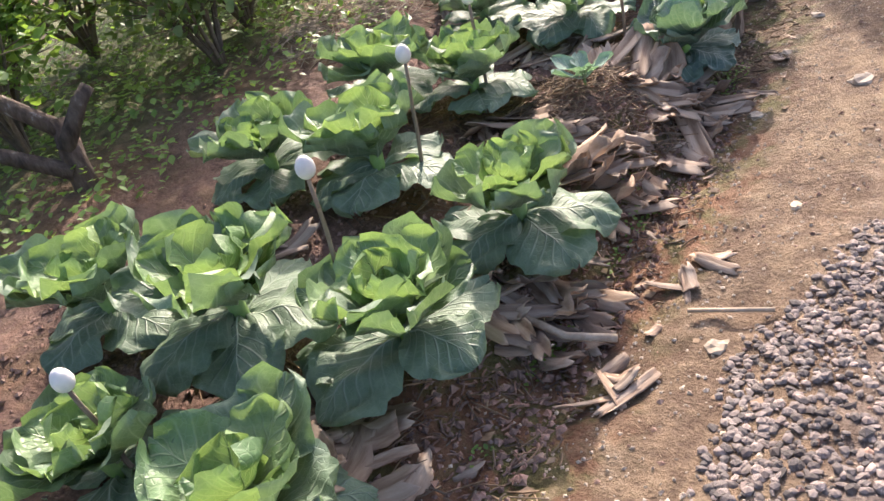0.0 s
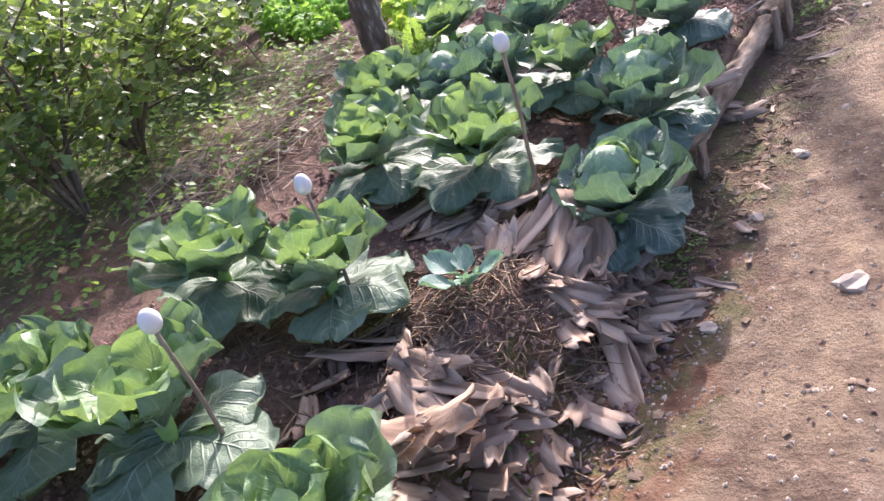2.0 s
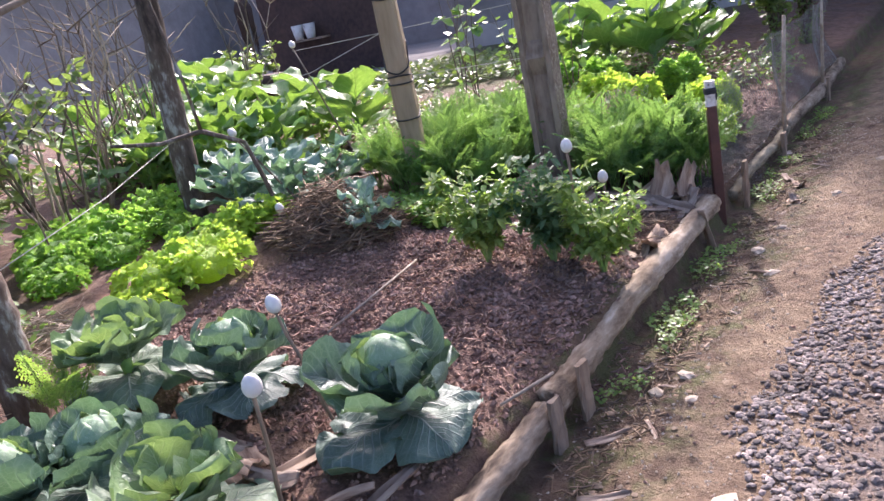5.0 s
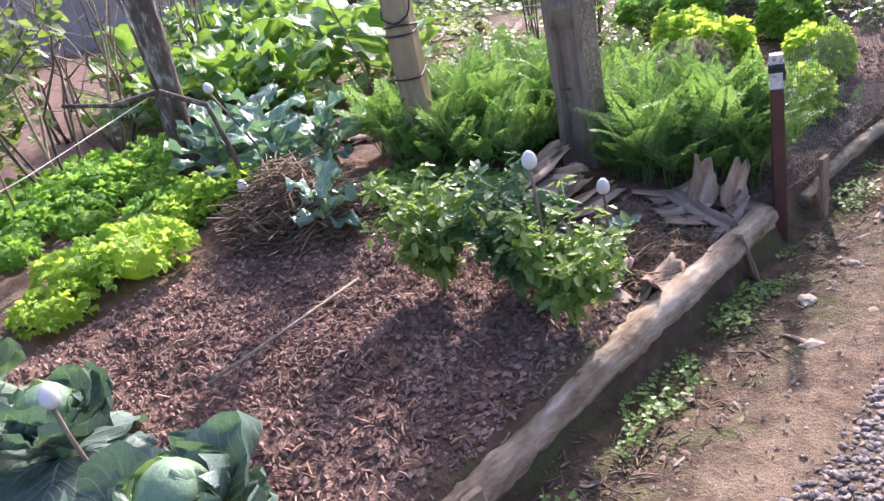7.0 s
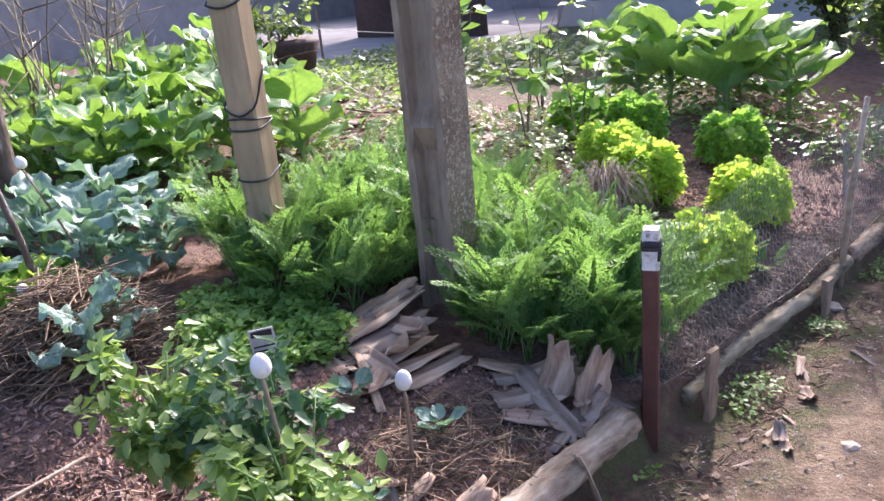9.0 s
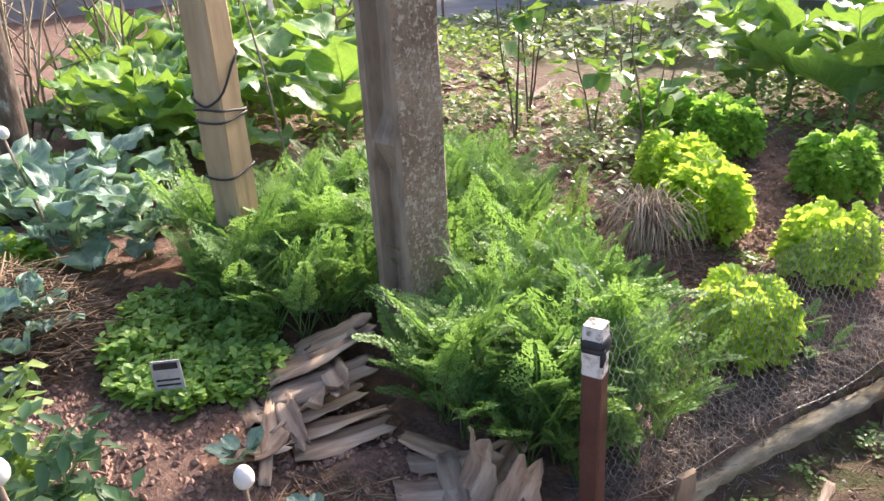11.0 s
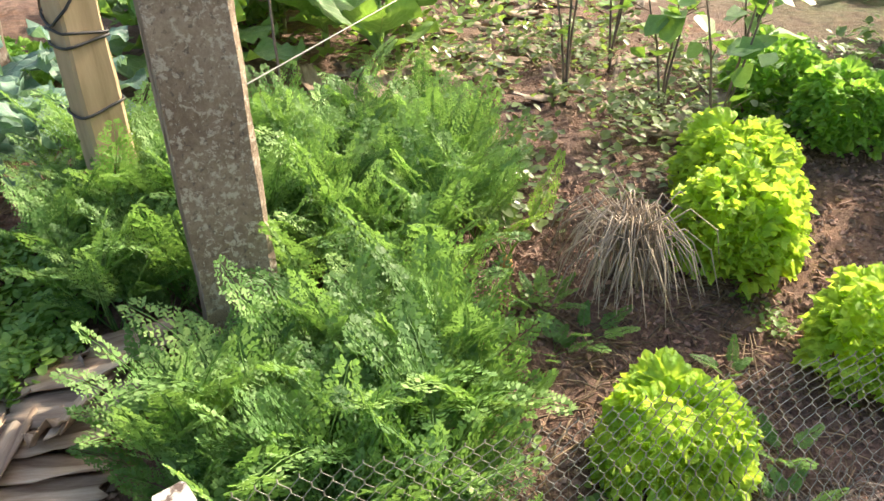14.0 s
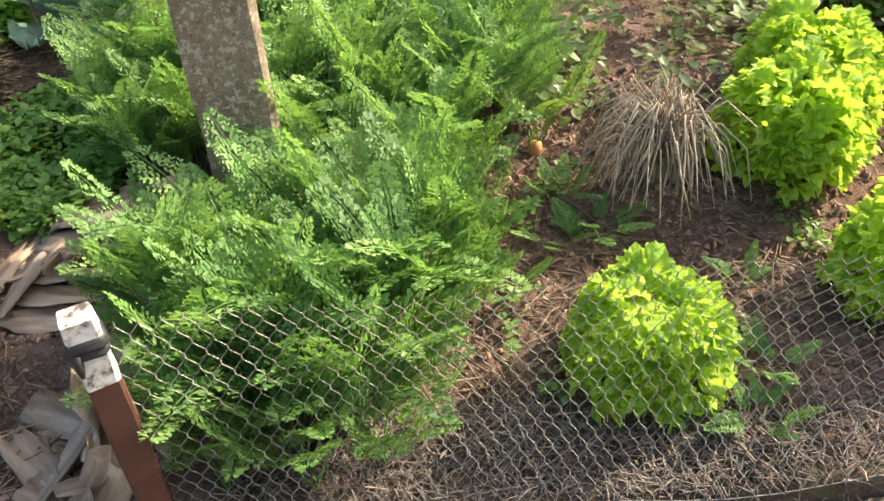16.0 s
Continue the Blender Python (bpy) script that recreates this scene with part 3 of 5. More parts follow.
# ---- leaves ----
def leaf_sheet(L, W, e0, e1, cup=0.25, ruffle=0.04, freq=9.0, seed=0, nu=9, nv=11, petiole=0.12, tip=0.96, fold=0.0, frill=0.0, belly=0.8):
    """A leaf blade as a bent, cupped, wavy sheet. It grows out along +x from the origin; e0, e1: its slope at foot and tip, degrees."""
    r = np.random.default_rng(seed)
    v = np.linspace(0, 1, nv)
    ang = np.radians(e0 + (e1 - e0) * v**1.3)
    ds = L / (nv - 1)
    cx = np.concatenate([[0], np.cumsum(np.cos(ang[:-1]) * ds)])
    cz = np.concatenate([[0], np.cumsum(np.sin(ang[:-1]) * ds)])
    b = np.clip((v - petiole) / (1 - petiole), 0, 1)
    wid = W * (0.07 + 0.93 * np.clip(np.sin(math.pi * np.clip(b, 0, 1) ** belly * tip), 0, 1) ** 0.58)
    wid[-1] *= 0.8
    u = np.linspace(-1, 1, nu)
    ph = r.random(4) * 6.28
    U, V = np.meshgrid(u, v, indexing="xy")
    A = ang[:, None]
    half = wid[:, None] * (1 + 0.06 * np.sin(V * 17 + ph[2] + U * 2))
    lat = U * half
    rise = cup * W * np.abs(U) ** 1.8 + fold * W * np.abs(U)
    rise = rise + ruffle * np.abs(U) ** 2.5 * np.sin(freq * V + ph[0] + 1.6 * np.sign(U)) + ruffle * 0.6 * V**2 * np.sin(freq * 0.8 * U + ph[1]) + 0.3 * ruffle * np.sin(13 * V + 7 * U + ph[3])
    if frill:
        rise = rise + frill * np.abs(U) ** 3 * np.sin(27 * V + ph[1] + 3 * U) + frill * V**3 * np.sin(14 * U + ph[0])
        lat = lat + 0.5 * frill * np.abs(U) ** 3 * np.sin(31 * V + ph[3])
    lat = lat * (1 - 0.12 * cup * np.abs(U))
    X = cx[:, None] - np.sin(A) * rise
    Z = cz[:, None] + np.cos(A) * rise
    verts = np.stack([X, lat, Z], -1).reshape(-1, 3)
    faces = [(j * nu + i, j * nu + i + 1, (j + 1) * nu + i + 1, (j + 1) * nu + i) for j in range(nv - 1) for i in range(nu - 1)]
    uv = np.stack([(U + 1) / 2, V], -1).reshape(-1, 2)
    return verts, faces, uv


def leaf_mesh(name, mat, turn=0.0, foot=(0, 0, 0), thick=0.004, **k):
    verts, faces, uv = leaf_sheet(**k)
    verts = verts @ rot("Z", turn).T + np.array(foot)
    s = Soup()
    s.add(verts, faces, uv)
    # the thick pale rib under the blade
    nu, nv = k.get("nu", 9), k.get("nv", 11)
    mid = verts.reshape(nv, nu, 3)[:, nu // 2]
    rv, rf = tube(mid - np.array([0, 0, 0.002]), np.linspace(thick, 0.0006, nv), 5)
    s.add(rv, rf, np.full((len(rv), 2), 0.5))
    return s.mesh(name, mat)


def cabbage(kind, seed, label):
    """An open or a headed cabbage about half a metre across, every leaf a piece of its own."""
    r = np.random.default_rng(seed)
    root = tagged(new("cabbage"), label, "cabbage", "cabbages in the bed")
    stem = Soup()
    v, f = tube([(0, 0, -0.04), (0.005, 0, 0.05), (0, 0, 0.13)], [0.02, 0.02, 0.028], 8)
    stem.add(v, f)
    part("stalk", stem.mesh("stalk", M_STEM), root)
    if kind == "open":
        layers = [(5, 0.27, 0.12, (4, 22), (-50, -12), 0.06, M_CAB_OUT), (6, 0.265, 0.13, (26, 48), (2, 40), 0.09, M_CAB_OUT), (4, 0.215, 0.112, (36, 50), (18, 50), 0.12, M_CAB_MID), (3, 0.165, 0.088, (48, 62), (44, 74), 0.13, M_CAB_MID), (2, 0.1, 0.05, (60, 75), (68, 92), 0.13, M_CAB_MID)]
    else:
        layers = [(5, 0.245, 0.118, (2, 18), (-45, -5), 0.06, M_CAB_BLUE), (6, 0.245, 0.125, (26, 42), (12, 50), 0.08, M_CAB_BLUE), (5, 0.19, 0.108, (40, 52), (42, 66), 0.11, M_CAB_BLUE), (2, 0.13, 0.075, (46, 54), (56, 74), 0.14, M_CAB_MID)]
    for n, L, W, e0, e1, z, mat in layers:
        t0 = r.random() * 360
        for i in range(n):
            k = 0.85 + 0.3 * r.random()
            me = leaf_mesh("leaf", mat, t0 + 360 * i / n + r.normal(0, 10), (0, 0, z + r.normal(0, 0.01)), L=L * k, W=W * k * 0.98, e0=r.uniform(*e0), e1=r.uniform(*e1), cup=r.uniform(0.25, 0.5) * (1 if z > 0.07 else -0.3), ruffle=0.017 * r.uniform(0.6, 1.4), freq=r.uniform(7, 12), seed=int(r.integers(1e6)), frill=0.0065, nu=15, nv=21, petiole=0.06, belly=1.12, tip=0.985)
            part("leaf", me, root)
    if kind == "head":
        bm = bmesh.new()
        bmesh.ops.create_icosphere(bm, subdivisions=3, radius=0.078)
        for w in bm.verts:
            w.co = Vector((w.co.x, w.co.y, w.co.z * 0.92 + 0.225)) * (1 + 0.0)
            w.co += 0.012 * noise.noise_vector(w.co * 9 + Vector((seed, 0, 0)))
        me = bpy.data.meshes.new("head")
        bm.to_mesh(me)
        bm.free()
        me.uv_layers.new(name="map")
        me.polygons.foreach_set("use_smooth", [True] * len(me.polygons))
        me.materials.append(M_CAB_HEAD)
        part("head", me, root, "tight pale green head")
        for i in range(3):
            me = leaf_mesh("wrapper_leaf", M_CAB_HEAD, 120 * i + r.uniform(-20, 20), (0.0, 0, 0.155), L=0.185, W=0.08, e0=28, e1=152, cup=0.5, ruffle=0.006, seed=int(r.integers(1e6)), nu=11, nv=14, petiole=0.02)
            part("wrapper_leaf", me, root)
    return root


def put_all(first, places):
    """Moves the first plant and its copies to places: x, y, turn, scale, height above the ground."""
    for n, (x, y, turn, k, *lift) in enumerate(places):
        m = pose(x, y, ground_at(x, y) + (lift[0] if lift else 0.0), RNG.uniform(-5, 5), RNG.uniform(-5, 5), turn) @ Matrix.Scale(k, 4)
        if n:
            copy_thing(first, m)
    x, y, turn, k, *lift = places[0]
    first.matrix_basis = pose(x, y, ground_at(x, y) + (lift[0] if lift else 0.0), 0, 0, turn) @ Matrix.Scale(k, 4)


OPEN_A = [(-0.12, 0.56, 10, 1.0), (-0.08, 1.1, 130, 0.95), (-0.58, 1.75, 250, 0.95), (-0.56, 0.0, 70, 0.92), (-0.9, 2.42, 200, 0.95)]
OPEN_B = [(-0.55, 0.45, 40, 1.05), (-0.62, 1.18, 310, 1.0), (-0.14, 0.02, 190, 0.92), (-0.95, 1.68, 80, 0.95), (-0.46, 3.12, 20, 0.85), (-0.95, 0.35, 300, 0.9)]
OPEN_C = [(-1.02, 1.1, 15, 0.95), (-0.52, 2.48, 100, 1.0), (-1.2, 2.85, 60, 0.9), (-1.28, 3.55, 220, 0.9), (-0.55, -0.5, 30, 1.0), (-0.1, -0.5, 30, 1.0)]
HEAD_A = [(-0.03, 2.4, 0, 1.0), (-0.28, 3.74, 140, 1.05), (-0.93, 2.93, 60, 0.9)]
HEAD_B = [(-0.12, 2.92, 200, 1.05), (-0.9, 3.68, 30, 0.95), (-0.8, 3.12, 300, 0.95)]
put_all(cabbage("open", 11, "loose blue-green cabbage plant with yellow-green heart leaves"), [(*p, 0.05 if p[1] > 0.3 else -0.03) for p in OPEN_A])
put_all(cabbage("open", 22, "loose blue-green cabbage plant with yellow-green heart leaves"), [(*p, 0.05 if p[1] > 0.3 else -0.03) for p in OPEN_B])
put_all(cabbage("open", 33, "loose blue-green cabbage plant with yellow-green heart leaves"), [(*p, 0.05) for p in OPEN_C])
put_all(cabbage("head", 44, "headed green cabbage with veined outer leaves in dark soil"), [(*p, 0.02) for p in HEAD_A])
put_all(cabbage("head", 55, "headed green cabbage with veined outer leaves in dark soil"), [(*p, 0.02) for p in HEAD_B])


def seedling(seed, label, n=5, mat=None):
    r = np.random.default_rng(seed)
    root = tagged(new("seedling"), label, "seedling", "young cabbage plants")
    s = Soup()
    v, f = tube([(0, 0, -0.02), (0, 0, 0.06)], [0.005, 0.004], 6)
    s.add(v, f)
    part("stalk", s.mesh("stalk", M_STEM), root)
    for i in range(n):
        k = r.uniform(0.8, 1.15)
        part("leaf", leaf_mesh("leaf", mat or M_GREY_LEAF, 360 * i / n + r.normal(0, 15), (0, 0, 0.04), thick=0.002, L=0.115 * k, W=0.034 * k, e0=r.uniform(25, 60), e1=r.uniform(0, 35), cup=0.3, ruffle=0.004, seed=int(r.integers(1e6)), petiole=0.35), root)
    return root


put_all(seedling(3, "young blue-green cabbage seedling in straw mulch", 6), [(-0.2, 1.86, 0, 1.15), (-0.36, 5.53, 30, 0.8), (-0.66, 5.46, 80, 0.85), (-0.3, 5.2, 10, 0.6)])

# ---- eggs on sticks ----
def egg_stick(x, y, z, foot, tilt=0.0):
    """An empty eggshell set on the top of a stick."""
    top = Vector((x, y, z - 0.022))
    base = Vector((foot[0], foot[1], ground_at(*foot) - 0.03))
    root = tagged(new("egg_on_stick"), "white eggshell set on a thin stick among plants", "eggshell", "eggshells on sticks")
    root.location = base
    s = Soup()
    n = 7
    pts = [(top - base) * (i / (n - 1)) + Vector((0.003 * math.sin(i * 2.1 + x * 9), 0.003 * math.cos(i * 1.7), 0)) for i in range(n)]
    v, f = tube(pts, np.linspace(0.0068, 0.0052, n), 6)
    s.add(v, f)
    for i in range(1, n - 1):
        kv, kf = tube([pts[i], pts[i] + Vector((0.008 * math.cos(i * 2.4), 0.008 * math.sin(i * 2.4), 0.004))], [0.004, 0.002], 5)
        s.add(kv, kf)
    part("stick", s.mesh("stick", M_STAKE), root)
    bm = bmesh.new()
    bmesh.ops.create_uvsphere(bm, u_segments=18, v_segments=12, radius=0.0225)
    lean = (top - base).normalized().to_track_quat("Z", "Y").to_matrix()
    for w in bm.verts:
        h = w.co.z / 0.0225
        k = 1.0 - 0.1 * h
        w.co = lean @ Vector((w.co.x * k, w.co.y * k, w.co.z * 1.28)) + (Vector((x, y, z)) - base)
    me = bpy.data.meshes.new("egg")
    bm.to_mesh(me)
    bm.free()
    me.polygons.foreach_set("use_smooth", [True] * len(me.polygons))
    me.materials.append(M_EGG)
    part("egg", me, root, "white eggshell")


for e in ((-0.242, 0.571, 0.688, (-0.33, 0.6)), (-0.394, 1.184, 0.687, (-0.52, 1.25)), (-0.529, 1.763, 0.647, (-0.56, 1.8)), (-0.2, 2.301, 0.766, (-0.24, 2.34)),
          (-0.212, 3.223, 0.653, (-0.3, 3.26)), (-0.598, 3.65, 0.625, (-0.46, 3.66)), (-0.269, 4.964, 0.719, (-0.29, 5.0)), (-0.323, 5.377, 0.473, (-0.325, 5.38)),
          (-2.394, 5.161, 0.876, (-2.0, 5.25)), (-1.918, 4.931, 0.5, (-1.9, 4.95)), (-0.5, 0.0, 0.52, (-0.5, 0.02)), (-3.0, 6.4, 1.25, (-2.6, 6.4)), (-2.85, 3.55, 0.85, (-2.7, 3.6)), (-3.1, 4.3, 1.0, (-3.05, 4.3))):
    egg_stick(*e)


# ---- lettuces ----
def frilled_blade(r, h, w):
    """A fan-shaped blade whose outer rim is thrown into waves; it grows along +x, its face to +z."""
    nu, nv = 23, 5
    u, v = np.linspace(-1, 1, nu), np.linspace(0, 1, nv)
    U, V = np.meshgrid(u, v)
    p = r.random(4) * 6.283
    ang = U * 1.25
    rad = h * (0.25 + 0.75 * V) * (1 + 0.07 * V * np.sin(13 * U + p[2]) + 0.05 * V * np.sin(29 * U + p[3]))
    lift = V**1.6 * (0.015 * np.sin(7.5 * U + p[0]) + 0.011 * np.sin(17 * U + p[1])) * h / 0.07
    curl = -0.35 * h * V**3 + 0.1 * h * np.abs(U) ** 2
    verts = np.stack([np.cos(ang) * rad, np.sin(ang) * rad * w / h + 0.004 * V * np.sin(17 * V + 9 * U), lift + curl], -1).reshape(-1, 3)
    faces = [(j * nu + i, j * nu + i + 1, (j + 1) * nu + i + 1, (j + 1) * nu + i) for j in range(nv - 1) for i in range(nu - 1)]
    return verts, faces, np.stack([(U + 1) / 2, V], -1).reshape(-1, 2)


def lettuce(seed, mat, label, n=200, R=0.175, H=0.265):
    """A full dome of short fan-shaped blades with frilled rims."""
    r = np.random.default_rng(seed)
    root = tagged(new("lettuce"), label, "lettuce", "curly lettuces")
    lower, upper = Soup(), Soup()
    lumps = r.random(3) * 6.283
    for i in range(n):
        q = (i + 0.5) / n
        e = math.asin(min(1, 0.02 + 0.97 * q))
        a = i * 137.5 + r.normal(0, 9)
        k = 1 + 0.07 * math.sin(3 * radians(a) + lumps[0]) + 0.05 * math.sin(5 * radians(a) + lumps[1]) + r.normal(0, 0.035)
        d = np.array([math.cos(e) ** 0.7 * R, 0, math.sin(e) ** 0.85 * H]) * k
        h = r.uniform(0.04, 0.066) * (0.55 + R * 2.6)
        verts, faces, uv = frilled_blade(r, h, h * r.uniform(0.7, 0.95))
        verts = verts @ rot("X", r.normal(0, 38)).T
        slope = math.degrees(math.atan2(d[2], d[0]))
        out = d / np.linalg.norm(d)
        verts = verts @ rot("Y", -(slope * 0.75 + (30 + r.normal(0, 13)) * (1 - 0.6 * q))).T + d - out * h * 0.75
        verts = verts @ rot("Z", a).T + np.array([0, 0, 0.02])
        verts[:, 2] = np.maximum(verts[:, 2], 0.004)
        (lower if q < 0.4 else upper).add(verts, faces, uv)
    core, cf = tube([(0, 0, -0.02), (0, 0, H * 0.3), (0, 0, H * 0.62), (0, 0, H * 0.8)], [R * 0.3, R * 0.66, R * 0.55, R * 0.2], 10)
    lower.add(core, cf)
    part("outer_leaves", lower.mesh("outer_leaves", mat), root)
    part("heart_leaves", upper.mesh("heart_leaves", mat), root)
    return root


put_all(lettuce(5, M_LETTUCE, "bright yellow-green curly lettuce behind wire netting"), [(-0.35, 7.05, 0, 0.92), (-0.5, 7.7, 100, 1.0), (-1.0, 7.6, 200, 1.05), (-1.3, 7.78, 30, 1.08), (-1.12, 7.72, 300, 1.0)])
put_all(lettuce(6, M_LETTUCE_DEEP, "green curly lettuce in dark soil"), [(-0.93, 8.45, 0, 1.05), (-1.95, 8.36, 90, 1.1), (-1.58, 8.42, 180, 1.05)])
row = [(-1.84 - 0.12 * math.sin(i * 2.3) - 0.08 * i, 4.0 + 0.19 * i, 57 * i, 0.75 + 0.3 * (i % 3) / 2) for i in range(6)]
put_all(lettuce(7, M_LETTUCE, "yellow-green curly lettuce in a bed row", 70, 0.2, 0.16), row)
row = [(-2.7 - 0.22 * (i % 3) - 0.03 * i, 4.1 + 0.14 * i, 41 * i, 0.75 + 0.35 * (i % 3) / 2) for i in range(9)] + [(-2.25, 4.86, 0, 0.9), (-2.12, 5.02, 70, 0.85), (-2.32, 4.7, 20, 0.9), (-3.6, 4.6, 0, 1.0), (-3.75, 4.9, 80, 1.0)]
put_all(lettuce(8, M_LETTUCE_DEEP, "fresh green curly lettuce in a bed row", 70, 0.2, 0.16), row)


# ---- carrot tops and other fine leaves ----
def frond(r, L, spread_k=0.3, pairs=12, sub=7, e0=60, e1=5, leaf=0.011):
    """One feathery leaf: a bent stalk, opposite side stalks that shorten to the tip, and many narrow leaflets."""
    s = Soup()
    n = 9
    t = np.linspace(0, 1, n)
    ang = np.radians(e0 + (e1 - e0) * t**1.6)
    c = np.stack([np.concatenate([[0], np.cumsum(np.cos(ang[:-1]) * L / (n - 1))]), 0.02 * np.sin(t * 3 + r.random() * 6), np.concatenate([[0], np.cumsum(np.sin(ang[:-1]) * L / (n - 1))])], -1)
    v, f = tube(c, np.linspace(0.0026, 0.0008, n), 3, False)
    s.add(v, f)
    quads = []
    for k in range(pairs):
        q = 0.42 + 0.56 * k / (pairs - 1)
        i = q * (n - 1)
        i0 = min(int(i), n - 2)
        p = c[i0] + (c[i0 + 1] - c[i0]) * (i - i0)
        d = c[i0 + 1] - c[i0]
        d = d / np.linalg.norm(d)
        up = np.array([-d[2], 0, d[0]])
        rest = 1 - (q - 0.42) / 0.58
        span = L * spread_k * (0.12 + 0.88 * rest**0.75) * (1 if k else 0.8) * r.uniform(0.85, 1.1)
        m = max(2, int(round(sub * (0.35 + 0.65 * rest))))
        for side in (-1, 1):
            w = d * 0.62 + np.array([0, side, 0]) * 0.85 + up * r.uniform(0.0, 0.25)
            w = w / np.linalg.norm(w)
            across = np.cross(w, up)
            for j in range(1, m + 1):
                o = p + w * span * j / m + up * (-0.14 * span * (j / m) ** 2)
                ll = leaf * (1.45 - 0.65 * j / m) * r.uniform(0.75, 1.25)
                for s2 in (-1, 1):
                    lw = w * r.uniform(0.55, 0.85) + s2 * across * r.uniform(0.5, 0.85) + up * r.uniform(-0.22, 0.25)
                    lw = lw / np.linalg.norm(lw)
                    sd = np.cross(lw, up + across * r.uniform(-0.7, 0.7)) * ll * 0.27
                    quads.append((o - lw * ll * 0.1, o + lw * ll * 0.55 + sd, o + lw * ll, o + lw * ll * 0.55 - sd))
    qv = np.array(quads).reshape(-1, 3)
    s.add(qv, [(4 * i, 4 * i + 1, 4 * i + 2, 4 * i + 3) for i in range(len(quads))])
    return np.concatenate(s.v), s.f


def carrot_plant(seed, label, mat, n=10, L=0.35, leaf=0.0105, e=(58, 89), name="carrot_plant", category="carrot top", group="carrot tops", spread_k=0.22):
    """A plant of feathery fronds, each a piece of its own."""
    r = np.random.default_rng(seed)
    root = tagged(new(name), label, category, group)
    for i in range(n):
        v, f = frond(r, L * r.uniform(0.65, 1.1), spread_k * r.uniform(0.75, 1.1), 13, 7, r.uniform(*e), r.uniform(-10, 65), leaf)
        s = Soup()
        s.add(v @ rot("Z", 360 * i / n + r.normal(0, 20)).T, f)
        part("frond", s.mesh("frond", mat), root)
    return root


def inside(poly, x, y):
    c = False
    for (x1, y1), (x2, y2) in zip(poly, poly[1:] + poly[:1]):
        if (y1 > y) != (y2 > y) and x < (x2 - x1) * (y - y1) / (y2 - y1) + x1:
            c = not c
    return c


def fill(poly, gap, seed, avoid=()):
    r = np.random.default_rng(seed)
    xs, ys = [p[0] for p in poly], [p[1] for p in poly]
    out = []
    for _ in range(4000):
        x, y = r.uniform(min(xs), max(xs)), r.uniform(min(ys), max(ys))
        if inside(poly, x, y) and all((x - a) ** 2 + (y - b) ** 2 > gap**2 for a, b, *_ in out) and all((x - a) ** 2 + (y - b) ** 2 > q**2 for a, b, q in avoid):
            out.append((x, y, r.uniform(0, 360), r.uniform(0.8, 1.4)))
    return out


FRONT = [(-0.17, 6.14), (-0.5, 6.0), (-0.78, 6.02), (-0.82, 6.4), (-1.05, 6.66), (-0.75, 6.68), (-0.45, 6.62), (-0.14, 6.5)]
BACK = [(-1.12, 5.8), (-1.55, 5.62), (-1.95, 5.75), (-2.05, 6.4), (-2.0, 7.0), (-1.35, 7.0), (-1.05, 6.5)]
spots = fill(FRONT, 0.083, 1, [(-0.95, 6.17, 0.17)]) + fill(BACK, 0.1, 2, [(-0.95, 6.17, 0.18), (-1.655, 5.82, 0.1)])
for k in range(4):
    mine = spots[k::4]
    put_all(carrot_plant(60 + k, "feathery green carrot top growing densely in the bed", M_CARROT), mine)


def herb_patch(name, label, poly, count, mat, seed, L=0.022, H=0.1, category="ground cover", clump=0.0):
    """Low cover of many small leaves; nobody could count them."""
    r = np.random.default_rng(seed)
    xs, ys = [p[0] for p in poly], [p[1] for p in poly]
    quads = []
    while len(quads) < count:
        x, y = r.uniform(min(xs), max(xs)), r.uniform(min(ys), max(ys))
        if not inside(poly, x, y) or vnoise(x * 7 + seed, y * 7) < clump:
            continue
        h = H * (0.35 + 0.65 * vnoise(x * 9, y * 9))
        z = float(land(x, y)) + h * r.random() ** 0.6
        a, e, l = r.uniform(0, 6.28), r.uniform(-0.5, 0.9), L * r.uniform(0.6, 1.3)
        d = np.array([math.cos(a) * math.cos(e), math.sin(a) * math.cos(e), math.sin(e)])
        sd = np.array([-math.sin(a), math.cos(a), 0]) * l * 0.36
        o = np.array([x, y, z])
        up = np.array([0, 0, l * 0.12])
        quads.append((o, o + d * l * 0.35 + sd + up, o + d * l * 0.8 + sd * 0.7, o + d * l, o + d * l * 0.8 - sd * 0.7, o + d * l * 0.35 - sd + up))
    s = Soup()
    s.add(np.array(quads).reshape(-1, 3), [x for i in range(len(quads)) for x in ((6 * i, 6 * i + 1, 6 * i + 2, 6 * i + 3), (6 * i, 6 * i + 3, 6 * i + 4, 6 * i + 5))])
    thing(name, label, category, kind="stuff", mesh=s.mesh(name, mat))


def ring_poly(x, y, a, b, n=14, seed=0):
    r = np.random.default_rng(seed)
    return [(x + a * math.cos(6.283 * i / n) * r.uniform(0.8, 1.15), y + b * math.sin(6.283 * i / n) * r.uniform(0.8, 1.15)) for i in range(n)]


